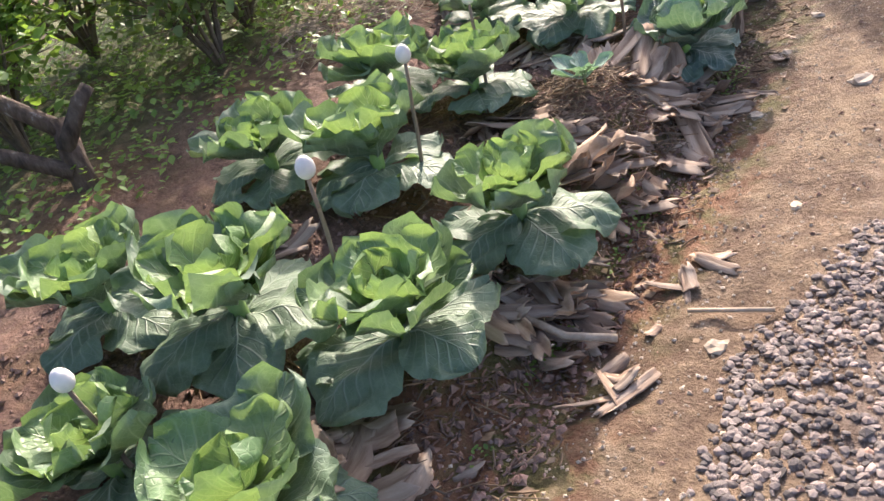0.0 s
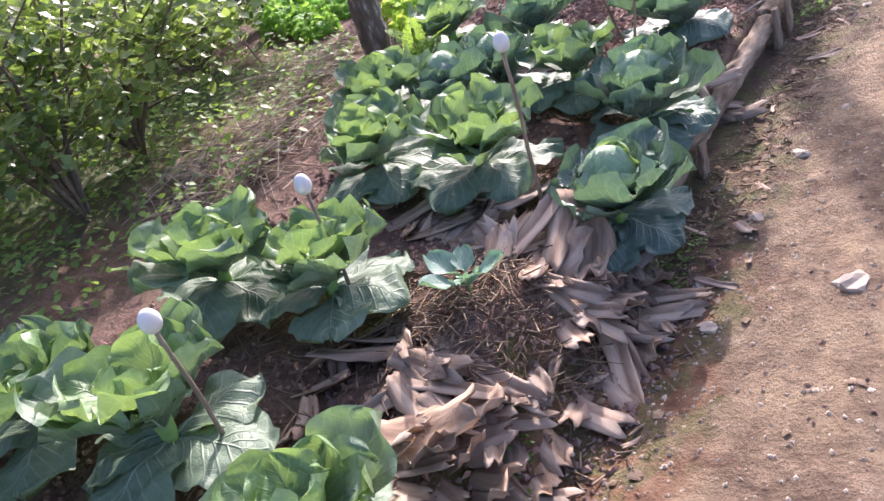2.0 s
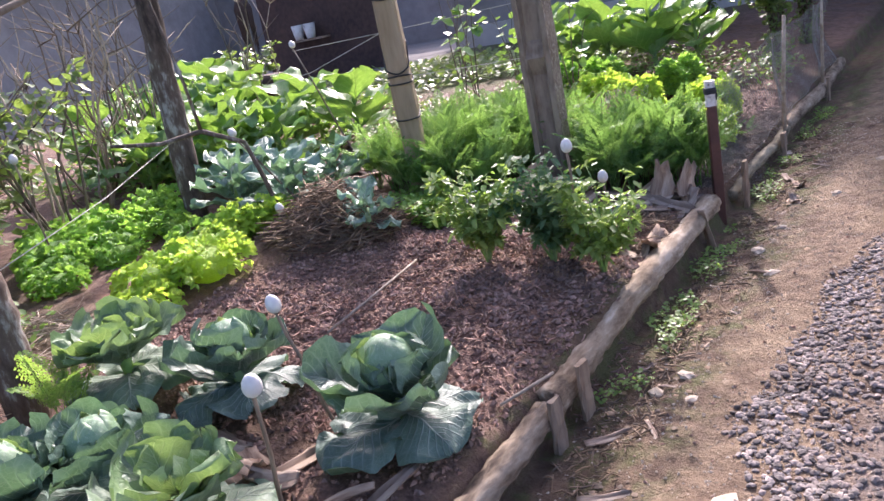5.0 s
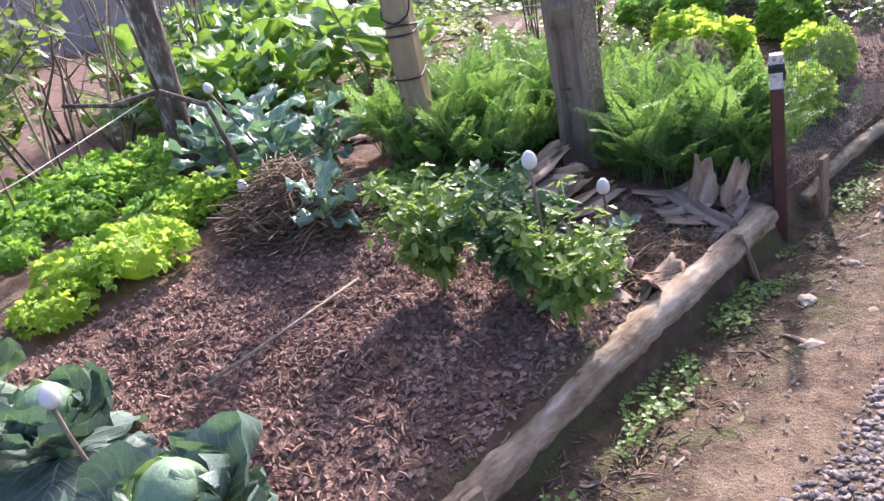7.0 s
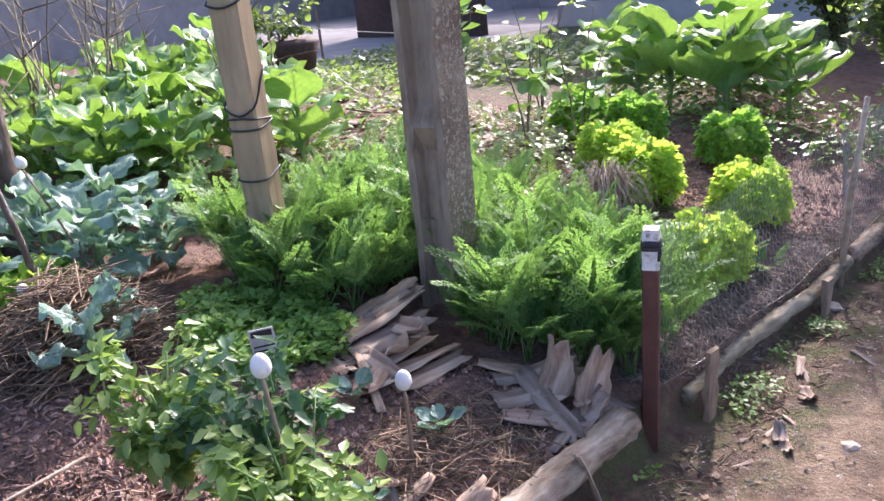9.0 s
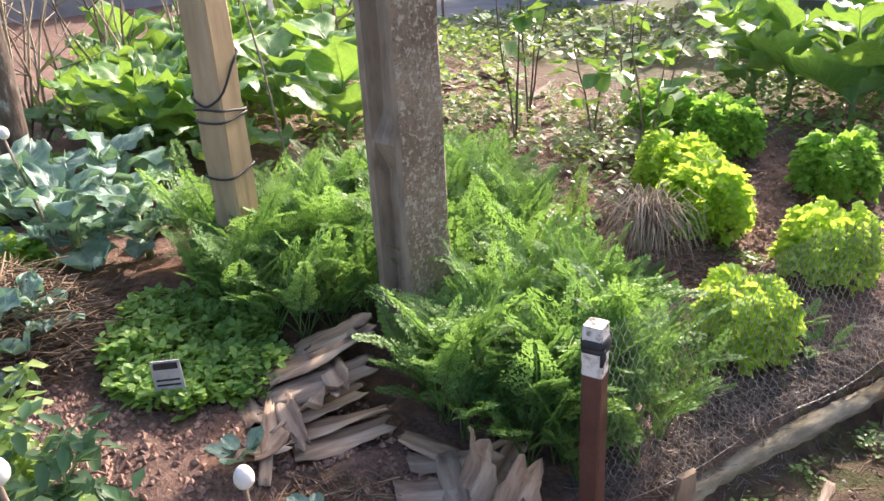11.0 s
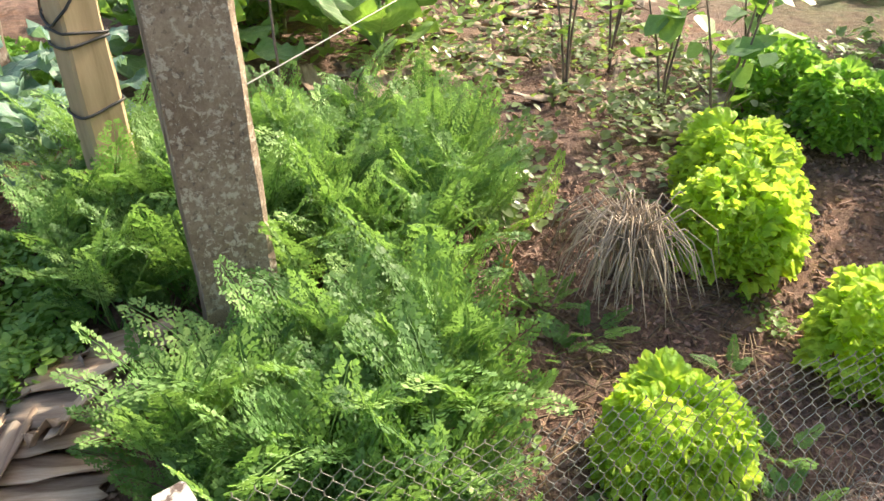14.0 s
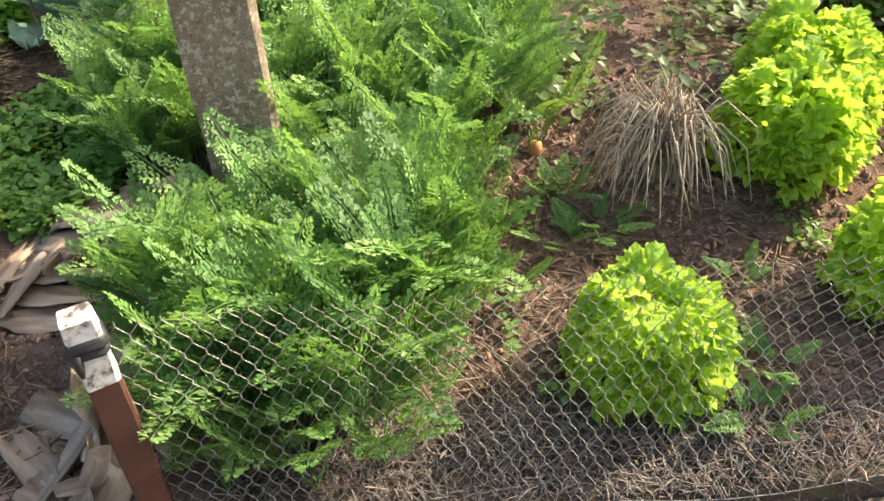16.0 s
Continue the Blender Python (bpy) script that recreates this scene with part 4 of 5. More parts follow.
herb_patch("chickweed", "low bright green chickweed patch on dark soil", ring_poly(-1.27, 5.51, 0.38, 0.29, seed=2), 4400, M_CHICK, 3, 0.03, 0.1)
herb_patch("path_weeds", "small green weeds along the log foot", [(0.02, 4.3), (0.17, 4.3), (0.14, 6.0), (0.02, 6.0)], 800, M_HERB, 4, 0.018, 0.06, clump=0.5)
herb_patch("path_weeds", "small green weeds along the log foot", [(0.02, 6.4), (0.16, 6.4), (0.15, 8.6), (0.02, 8.6)], 800, M_HERB, 5, 0.018, 0.06, clump=0.5)
herb_patch("path_weeds", "small green weeds along the bed foot", [(-0.12, 0.4), (0.12, 0.4), (0.2, 2.6), (0.02, 2.6)], 420, M_HERB, 6, 0.014, 0.03, clump=0.55)
herb_patch("bed_weeds", "small green weeds between lettuces", [(-0.3, 6.75), (-1.0, 6.8), (-1.3, 7.6), (-0.6, 8.1), (-0.15, 7.4)], 900, M_HERB, 7, 0.02, 0.08, clump=0.64)
herb_patch("bed_weeds", "small green weeds behind the carrots", [(-1.25, 6.95), (-2.1, 6.9), (-3.0, 6.7), (-3.4, 8.4), (-2.2, 9.0), (-1.4, 8.1)], 3400, M_SHRUB, 17, 0.04, 0.2, clump=0.42)


def leafy_bush(name, label, x, y, R, H, count, mat, seed, leaf=0.03, stems=9, category="plant", group="", low=0.1, narrow=0.36):
    """A plant of branching stems with a loose crown of separate small leaves."""
    r = np.random.default_rng(seed)
    root = tagged(new(name), label, category, group)
    root.location = (x, y, ground_at(x, y) - 0.02)
    leaves, tips = [], []
    for i in range(stems):
        a = 6.283 * i / stems + r.normal(0, 0.3)
        rad, h = R * r.uniform(0.25, 0.95), H * r.uniform(0.65, 1.0)
        n = 7
        t = np.linspace(0, 1, n)
        pts = np.stack([rad * t**1.3 * math.cos(a) + r.normal(0, R * 0.05, n) * t, rad * t**1.3 * math.sin(a) + r.normal(0, R * 0.05, n) * t, h * t], -1)
        v, f = tube(pts, np.linspace(0.012, 0.004, n) * (0.4 + R), 5)
        wood = Soup()
        wood.add(v, f)
        tips.append(pts)
        for b in range(5):
            j = r.integers(2, n)
            p = pts[j]
            d = np.array([math.cos(a + r.normal(0, 1.2)), math.sin(a + r.normal(0, 1.2)), r.uniform(-0.1, 0.9)])
            q = [p + d * R * 0.42 * k + np.array([0, 0, 0.02 * k]) for k in (0, 0.5, 1.0)]
            v, f = tube(q, [0.004 * (0.4 + R), 0.003 * (0.4 + R), 0.001], 4)
            wood.add(v, f)
            tips.append(np.array([q[0], (q[0] + q[1]) / 2, q[1], (q[1] + q[2]) / 2, q[2], q[2], q[2]]))
        part("stem", wood.mesh("stem", M_TWIG if R > 0.4 or name == "fig_sapling" else M_STEM), root)
    for _ in range(count):
        p = tips[r.integers(len(tips))]
        j = r.uniform(2.0 if low else 0, 5.99)
        j0 = int(j)
        o = p[j0] + (p[j0 + 1] - p[j0]) * (j - j0) + r.normal(0, R * 0.07, 3)
        a, e, l = r.uniform(0, 6.28), r.uniform(-0.9, 0.7), leaf * r.uniform(0.6, 1.35)
        d = np.array([math.cos(a) * math.cos(e), math.sin(a) * math.cos(e), math.sin(e)])
        sd = np.array([-math.sin(a), math.cos(a), r.normal(0, 0.3)]) * l * narrow
        up = np.array([0, 0, l * 0.15])
        leaves.append((o, o + d * l * 0.35 + sd + up, o + d * l * 0.75 + sd * 0.7, o + d * l, o + d * l * 0.75 - sd * 0.7, o + d * l * 0.35 - sd + up))
    s = Soup()
    s.add(np.array(leaves).reshape(-1, 3), [x for i in range(len(leaves)) for x in ((6 * i, 6 * i + 1, 6 * i + 2, 6 * i + 3), (6 * i, 6 * i + 3, 6 * i + 4, 6 * i + 5))])
    part("foliage", s.mesh("foliage", mat), root)
    return root


# the herb clump beside the egg, in three tones
leafy_bush("marigold_plant", "leafy light green marigold plant in dark mulch", -0.68, 4.9, 0.16, 0.42, 1000, M_MARIGOLD, 21, 0.046, 14, group="marigold plants", narrow=0.24)
leafy_bush("marigold_plant", "leafy dark green marigold plant in dark mulch", -0.42, 5.0, 0.16, 0.43, 1150, M_DARK_MARIGOLD, 22, 0.046, 14, group="marigold plants", narrow=0.24)
leafy_bush("marigold_plant", "leafy light green marigold plant beside the log", -0.18, 4.95, 0.16, 0.4, 950, M_MARIGOLD, 23, 0.044, 14, group="marigold plants", narrow=0.24)

# shrubs beyond the cabbages
for n, (x, y, R, H, c, leafl) in enumerate(((-2.4, 1.0, 0.55, 1.1, 1000, 0.045), (-2.15, 1.95, 0.6, 1.05, 1500, 0.042), (-2.5, 2.5, 0.8, 1.0, 2600, 0.05), (-3.0, 1.3, 0.8, 1.3, 2300, 0.05), (-3.6, 2.2, 0.9, 1.2, 2400, 0.06), (-3.3, 3.6, 0.7, 0.8, 2200, 0.05), (-4.3, 4.2, 0.9, 0.9, 2200, 0.06), (-1.9, -0.3, 0.6, 1.0, 1500, 0.05))):
    leafy_bush("shrub", "dark glossy leafy shrub with thin branches", x, y, R, H, c, M_SHRUB if n not in (0, 3) else M_HERB, 100 + n, leafl * 1.2, 12, "shrub", "shrubs beside the bed")

trunk = thing("small_tree", "grey forked bare trunk of a small tree", "tree")
s = Soup()
v, f = tube([(-1.81, 0.86, 0.15), (-1.83, 0.89, 0.45), (-1.86, 0.94, 0.6)], [0.052, 0.046, 0.042], 9)
s.add(v, f)
part("trunk", s.mesh("trunk", M_BARK), trunk)
for pts in ([(-1.83, 0.88, 0.5), (-1.79, 1.0, 0.64), (-1.77, 1.05, 0.68)], [(-1.85, 0.92, 0.56), (-2.05, 0.86, 0.7), (-2.3, 0.8, 0.85), (-2.6, 0.7, 1.2)], [(-1.82, 0.86, 0.42), (-1.95, 0.72, 0.56), (-2.12, 0.6, 0.66)]):
    s = Soup()
    v, f = tube(pts, np.linspace(0.035, 0.024, len(pts)), 8)
    s.add(v, f)
    part("limb", s.mesh("limb", M_BARK), trunk)


# ---- broad-leaved plants ----
def broad_plant(name, label, seed, mat, n=11, L=0.3, W=0.1, H=0.3, category="plant", group="", e0=(15, 70), e1=(-35, 20), pet=0.3, frill=0.008):
    r = np.random.default_rng(seed)
    root = tagged(new(name), label, category, group)
    s = Soup()
    v, f = tube([(0, 0, -0.03), (0.01, 0, H * 0.5), (0, 0.01, H)], [0.018, 0.015, 0.012], 7)
    s.add(v, f)
    part("stalk", s.mesh("stalk", M_STEM), root)
    for i in range(n):
        q = i / max(1, n - 1)
        k = r.uniform(0.75, 1.15) * (1 - 0.3 * q)
        part("leaf", leaf_mesh("leaf", mat, i * 137.5 + r.normal(0, 12), (0, 0, H * (0.25 + 0.75 * q)), thick=0.004, L=L * k, W=W * k, e0=e0[0] + (e0[1] - e0[0]) * q + r.normal(0, 6), e1=r.uniform(*e1), cup=r.uniform(-0.1, 0.3), ruffle=0.02, freq=12, frill=frill, seed=int(r.integers(1e6)), petiole=pet, nu=11, nv=13), root)
    return root


put_all(broad_plant("broccoli_plant", "grey-green broccoli plant with wavy waxy leaves", 31, M_GREY_LEAF, 13, 0.3, 0.085, 0.2, "broccoli", "broccoli plants"), [(-2.2, 5.3, 0, 1.2), (-2.6, 5.2, 100, 1.2), (-2.05, 5.55, 200, 1.0), (-2.75, 5.55, 40, 1.2)])
put_all(broad_plant("kale_seedling", "small grey-green kale plant in straw", 32, M_GREY_LEAF, 8, 0.2, 0.06, 0.12, "kale", "kale plants"), [(-1.36, 4.95, 0, 1.1), (-1.5, 5.1, 70, 0.8)])
put_all(broad_plant("mustard_plant", "large frilly light green mustard plant", 33, M_COLLARD, 14, 0.45, 0.16, 0.36, "mustard greens", "mustard plants", frill=0.022), [(-3.35, 5.85, 0, 1.15), (-3.1, 6.15, 60, 1.05), (-3.75, 6.05, 200, 1.15), (-4.1, 5.7, 100, 1.0), (-4.5, 6.1, 20, 1.1), (-3.9, 6.45, 310, 1.1), (-5.0, 5.9, 250, 1.1), (-4.6, 6.8, 30, 1.4), (-5.5, 6.9, 130, 1.4), (-6.3, 7.2, 70, 1.5), (-5.9, 8.1, 190, 1.4)])
put_all(broad_plant("collard_plant", "tall broad-leaved green collard plant", 34, M_COLLARD, 10, 0.46, 0.2, 0.42, "collard", "collard plants", e0=(22, 78), e1=(-40, 45), pet=0.32),
        [(-3.5, 6.7, 0, 1.0), (-3.0, 6.9, 80, 1.0), (-4.0, 6.5, 140, 1.0), (-4.4, 6.2, 220, 1.0), (-3.7, 7.2, 20, 1.1), (-1.95, 9.5, 10, 1.1), (-1.45, 9.4, 120, 1.15), (-1.15, 9.75, 230, 1.0), (-1.7, 10.1, 60, 1.2), (-5.0, 7.5, 0, 1.3), (-5.6, 6.3, 70, 1.2), (-6.6, 8.3, 150, 1.4), (-2.2, 9.5, 200, 0.9), (-2.7, 9.9, 200, 1.1)])

# ---- dry sheaths, straw, stones, clutter ----
def sheath_mesh(seed, L, W, curl, roll=None):
    """A curled strip of dry banana sheath with thickness and torn ends."""
    r = np.random.default_rng(seed)
    nu, nv = 6, 10
    u, v = np.linspace(-1, 1, nu), np.linspace(0, 1, nv)
    U, V = np.meshgrid(u, v)
    w = W * (0.62 + 0.38 * np.sin(math.pi * np.clip(V * 0.85 + 0.1, 0, 1))) * (1 + 0.12 * np.sin(V * 9 + seed) + 0.06 * np.sin(V * 23 + 2 * seed))
    bend = curl * (V - 0.4) ** 2 * L
    twist = r.uniform(-0.5, 0.5) * V
    roll = r.uniform(0.3, 1.1) if roll is None else roll
    y = np.sin(U * roll) / roll * w
    z = (1 - np.cos(U * roll)) * w * 0.8 * r.choice([-1, 1]) + bend
    X = V * L + 0.02 * np.sin(U * 5 + seed) * (V > 0.8)
    y2, z2 = y * np.cos(twist) - (z - bend) * np.sin(twist), y * np.sin(twist) + (z - bend) * np.cos(twist) + bend
    z2 = z2 + 0.004 * np.sin(U * 9 + V * 4)
    top = np.stack([X - L / 2, y2, z2], -1).reshape(-1, 3)
    verts = np.concatenate([top, top - np.array([0, 0, 0.0035])])
    N = nu * nv
    faces = []
    for j in range(nv - 1):
        for i in range(nu - 1):
            a = j * nu + i
            faces += [(a, a + 1, a + nu + 1, a + nu), (N + a, N + a + nu, N + a + nu + 1, N + a + 1)]
    rim = [i for i in range(nu)] + [j * nu + nu - 1 for j in range(1, nv)] + [(nv - 1) * nu + i for i in range(nu - 2, -1, -1)] + [j * nu for j in range(nv - 2, 0, -1)]
    for a, b in zip(rim, rim[1:] + rim[:1]):
        faces.append((a, N + a, N + b, b))
    s = Soup()
    s.add(verts, faces)
    return s.mesh("dry_sheath", M_SHEATH)


SHEATHS = [sheath_mesh(200 + i, L, W, c) for i, (L, W, c) in enumerate(((0.24, 0.046, 0.2), (0.32, 0.034, 0.12), (0.17, 0.05, 0.4), (0.36, 0.026, -0.15), (0.15, 0.05, 0.15), (0.22, 0.06, 0.9), (0.26, 0.024, -0.3), (0.14, 0.034, 0.7)))]
SHEATHS += [sheath_mesh(230, 0.34, 0.05, 0.06, 0.3), sheath_mesh(231, 0.3, 0.06, 0.04, 0.25), sheath_mesh(232, 0.26, 0.055, 0.1, 0.35)]
SHEATH_LABEL = "curled grey-brown strip of dry banana sheath on soil"


def sheath(x, y, turn, k=1.0, lift=0.012, tilt=0.0, kind=None, lean=0.0):
    me = SHEATHS[int(RNG.integers(8)) if kind is None else kind]
    ob = thing("dry_sheath", SHEATH_LABEL, "dry leaf", "dry banana sheaths", mesh=me)
    ob.matrix_basis = pose(x, y, ground_at(x, y) + lift, lean, tilt, turn) @ Matrix.Scale(k, 4)


def sheath_heap(cx, cy, rx, ry, n, turn=None, k=(0.7, 1.15), high=0.06):
    for _ in range(n):
        a, q = RNG.uniform(0, 6.283), RNG.random() ** 0.6
        t = RNG.uniform(0, 360) if turn is None else turn + RNG.normal(0, 28)
        sheath(cx + rx * q * math.cos(a), cy + ry * q * math.sin(a), t, RNG.uniform(*k), 0.012 + high * (1 - q) * RNG.random(), RNG.uniform(-18, 18), None, RNG.uniform(-20, 20))


sheath_heap(0.05, 2.02, 0.14, 0.3, 36, -20)
sheath_heap(-0.08, 1.5, 0.2, 0.2, 40, -10)
sheath_heap(-0.38, 1.55, 0.15, 0.2, 12)
sheath_heap(0.02, 0.93, 0.16, 0.2, 30, -15)
sheath_heap(-0.25, 2.15, 0.25, 0.1, 12, 80)
sheath_heap(-0.75, 0.75, 0.35, 0.2, 10)
sheath_heap(-0.12, 0.3, 0.2, 0.14, 12)
sheath_heap(0.3, 0.72, 0.09, 0.07, 7, None, (0.35, 0.6), 0.02)
sheath_heap(0.39, 1.16, 0.05, 0.08, 5, None, (0.35, 0.6), 0.02)
sheath_heap(-0.35, 3.35, 0.3, 0.12, 12)
sheath_heap(-0.1, 3.35, 0.12, 0.2, 7)
sheath_heap(-0.95, 2.65, 0.4, 0.12, 12)
sheath_heap(-0.95, 3.4, 0.35, 0.12, 8)
sheath_heap(-0.95, 5.78, 0.14, 0.18, 7, 40, (0.7, 1.0), 0.05)
sheath_heap(-0.3, 5.9, 0.2, 0.12, 13, 60, (0.8, 1.2), 0.05)
sheath_heap(-0.75, 5.6, 0.2, 0.12, 8)
sheath_heap(-0.2, 5.25, 0.12, 0.12, 6, None, (0.6, 1.0), 0.03)
sheath_heap(-0.42, 2.28, 0.34, 0.1, 22, 75, (0.7, 1.0), 0.04)
sheath_heap(-0.85, 2.25, 0.25, 0.1, 10, 75, (0.7, 1.0), 0.03)


def sheath_litter(areas):
    """Far litter of dry sheaths, joined."""
    r, s = np.random.default_rng(71), Soup()
    shapes = [(np.array([w.co[:] for w in me.vertices]), [tuple(p.vertices) for p in me.polygons]) for me in SHEATHS]
    for cx, cy, rx, ry, n in areas:
        for _ in range(n):
            a, q = r.uniform(0, 6.283), r.random() ** 0.55
            x, y = cx + rx * q * math.cos(a), cy + ry * q * math.sin(a)
            v, f = shapes[r.integers(len(shapes))]
            m = rot("Z", r.uniform(0, 360)) @ rot("Y", r.uniform(-15, 15)) * r.uniform(0.6, 1.3)
            s.add(v @ m.T + np.array([x, y, ground_at(x, y) + 0.015 + 0.04 * r.random()]), f)
    thing("sheath_litter", "scattered dry grey-brown sheaths between the far plants", "dry leaves", kind="stuff", mesh=s.mesh("sheath_litter", M_SHEATH))


sheath_litter([(-2.3, 6.1, 0.5, 0.4, 30), (-2.2, 8.1, 0.6, 0.5, 14), (-3.2, 7.6, 0.9, 0.8, 50), (-4.2, 8.4, 1.0, 0.7, 50), (-2.7, 6.8, 0.4, 0.35, 22), (-1.2, 3.0, 0.3, 0.3, 10)])
# broad sheaths standing in loops beside the fence post
for x, y, t, k, lift, tilt, kind, lean in ((-0.26, 5.93, 75, 0.95, 0.09, -60, 5, 15), (-0.15, 5.97, 110, 0.95, 0.08, -55, 5, 30), (-0.36, 5.95, 30, 1.05, 0.05, -25, 0, 10), (-0.24, 5.86, -20, 1.1, 0.03, 12, 1, 10),
                                          (-1.05, 5.92, 10, 1.2, 0.06, -28, 0, 0), (-0.9, 5.82, -12, 1.4, 0.06, -8, 1, 8), (-0.86, 5.72, 4, 1.35, 0.03, 5, 5, 4), (-0.85, 5.64, -8, 1.3, 0.03, -3, 3, 4),
                                          (-0.03, 2.2, -70, 1.1, 0.07, 28, 5, 0), (-0.12, 2.2, -80, 1.1, 0.08, 25, 0, 0), (0.08, 2.0, -40, 1.2, 0.03, 22, 3, 0), (0.14, 1.92, -55, 1.1, 0.03, 24, 1, 0), (0.13, 2.2, -10, 1.2, 0.02, 12, 3, 0),
                                          (0.0, 5.75, 80, 0.9, 0.06, 70, 3, 0), (-0.93, 5.8, 84, 1.0, 0.075, -10, 8, 10), (-0.85, 5.76, 76, 1.05, 0.06, -7, 9, 6), (-0.77, 5.72, 80, 1.0, 0.05, -6, 10, -5), (-0.69, 5.7, 70, 1.0, 0.04, -6, 8, 5), (-0.62, 5.72, 76, 0.9, 0.03, -5, 9, 0), (-1.0, 5.88, 70, 1.0, 0.1, -18, 10, 15), (-0.45, 2.45, 85, 0.9, 0.05, 8, 9, 5), (-0.3, 2.4, 78, 0.9, 0.06, 10, 8, 0)):
    sheath(x, y, t, k, lift, tilt, kind, lean)

for pts, r in (([(0.02, 0.83, 0.11), (0.15, 0.82, 0.075), (0.27, 0.86, 0.06)], 0.011), ([(0.4, 1.0, 0.06), (0.6, 1.02, 0.085)], 0.006), ([(-0.9, 4.1, 0.285), (-0.93, 4.45, 0.295), (-0.95, 4.75, 0.31)], 0.005),
               ([(-1.85, 4.1, 0.38), (-2.0, 4.6, 0.42)], 0.006), ([(-0.1, 3.95, 0.19), (-0.02, 4.15, 0.2)], 0.005)):
    thin_stick("fallen_stick", "bare pale stick lying on the soil", pts, r, M_DRYSTALK, "fallen sticks")


def strip_stuff(name, label, areas, mat, seed, L=(0.04, 0.16), r0=0.0022, lift=0.04, category="straw"):
    r = np.random.default_rng(seed)
    s = Soup()
    for cx, cy, rx, ry, n in areas:
        for _ in range(n):
            a, q = r.uniform(0, 6.283), r.random() ** 0.55
            x, y = cx + rx * q * math.cos(a), cy + ry * q * math.sin(a)
            l, t, e = r.uniform(*L), r.uniform(0, 6.283), r.normal(0, 0.22)
            z = ground_at(x, y) + lift * r.random() * (1 - q * 0.7) + 0.003
            d = np.array([math.cos(t) * math.cos(e), math.sin(t) * math.cos(e), math.sin(e)]) * l
            p = np.array([x, y, z])
            v, f = tube([p - d / 2, p + np.array([0, 0, r.normal(0, 0.006)]), p + d / 2], r0 * r.uniform(0.5, 1.3), 3, False)
            s.add(v, f)
    thing(name, label, category, kind="stuff", mesh=s.mesh(name, mat))


strip_stuff("straw_mulch", "brown dry straw mulch heaped on the soil", [(-1.75, 5.1, 0.42, 0.38, 500), (-0.2, 1.85, 0.3, 0.26, 700), (-0.3, 5.5, 0.25, 0.3, 500), (-0.6, 7.1, 0.5, 0.5, 600), (-0.2, 0.4, 0.5, 0.4, 250), (-0.4, 1.4, 0.5, 0.5, 250), (-0.5, 2.7, 0.6, 0.4, 200)], M_STRAW, 5)


strip_stuff("rotted_straw", "grey rotted straw under the wire netting", [(-0.16, 6.75, 0.15, 0.6, 2600), (-0.14, 7.5, 0.1, 0.6, 900)], M_GREY_STRAW, 56, (0.015, 0.09), 0.0014, 0.03)
strip_stuff("straw_heap", "tangled heap of dry brown stalks", [(-1.6, 4.97, 0.34, 0.3, 1300)], M_STRAW, 55, (0.08, 0.26), 0.0028, 0.2, "straw")


def crumb_stuff(name, label, areas, mat, seed, size, category, flat=0.6):
    """Small angular lumps."""
    r = np.random.default_rng(seed)
    base = np.array([(1, 0, 0), (-1, 0, 0), (0, 1, 0), (0, -1, 0), (0, 0, 1), (0, 0, -1)], float)
    tri = [(0, 2, 4), (2, 1, 4), (1, 3, 4), (3, 0, 4), (2, 0, 5), (1, 2, 5), (3, 1, 5), (0, 3, 5)]
    s = Soup()
    for x0, x1, y0, y1, n in areas:
        xs, ys = r.uniform(x0, x1, n), r.uniform(y0, y1, n)
        zs = land(xs, ys)
        for x, y, z in zip(xs, ys, zs):
            k = r.uniform(*size)
            v = base * k * r.uniform(0.6, 1.3, (6, 3)) * np.array([1, r.uniform(0.5, 1), flat])
            s.add(v @ rot("Z", r.uniform(0, 360)).T + np.array([x, y, z + 0.2 * k]), tri)
    thing(name, label, category, kind="stuff", mesh=s.mesh(name, mat, False))


crumb_stuff("soil_crumbs", "crumbly dark red-brown soil lumps", [(-1.7, -0.08, 3.6, 5.2, 8000), (-1.2, -0.1, 4.9, 5.9, 2600), (-1.6, -0.1, 6.6, 8.4, 3200), (-1.3, -0.1, 2.4, 3.9, 2600), (-1.3, 0.05, -0.3, 2.5, 3600), (-0.1, 0.25, -0.2, 2.4, 1800), (-3.2, -0.6, 7.0, 9.2, 2600)], M_CLOD, 6, (0.003, 0.017), "soil", 0.7)
strip_stuff("mulch_chips", "dark red-brown chopped mulch on the bed", [(-0.75, 4.4, 0.8, 0.75, 2600), (-0.6, 7.2, 0.7, 0.7, 700), (-1.4, 6.9, 0.4, 0.4, 300), (-1.9, 8.0, 1.2, 0.9, 900), (0.02, 0.6, 0.2, 1.0, 500)], M_CLOD, 25, (0.012, 0.05), 0.0035, 0.012, "mulch")
strip_stuff("leaf_litter", "brown leaf scraps and twigs along the path foot", [(0.16, 1.2, 0.16, 1.4, 300), (0.16, 3.4, 0.13, 1.4, 420), (0.16, 5.0, 0.14, 1.2, 380), (0.14, 7.0, 0.12, 1.2, 260)], M_STRAW, 26, (0.012, 0.07), 0.0028, 0.006, "litter")
crumb_stuff("path_grit", "small stones and grit on the earth path", [(0.25, 0.9, -0.4, 8.0, 5200), (0.05, 0.35, 0.0, 8.0, 1600)], M_ROCK, 8, (0.0015, 0.008), "grit", 0.6)
crumb_stuff("path_clods", "dark earth clods and pebbles on the path", [(0.08, 0.85, -0.4, 8.0, 800)], M_CLOD, 18, (0.002, 0.01), "clods", 0.6)


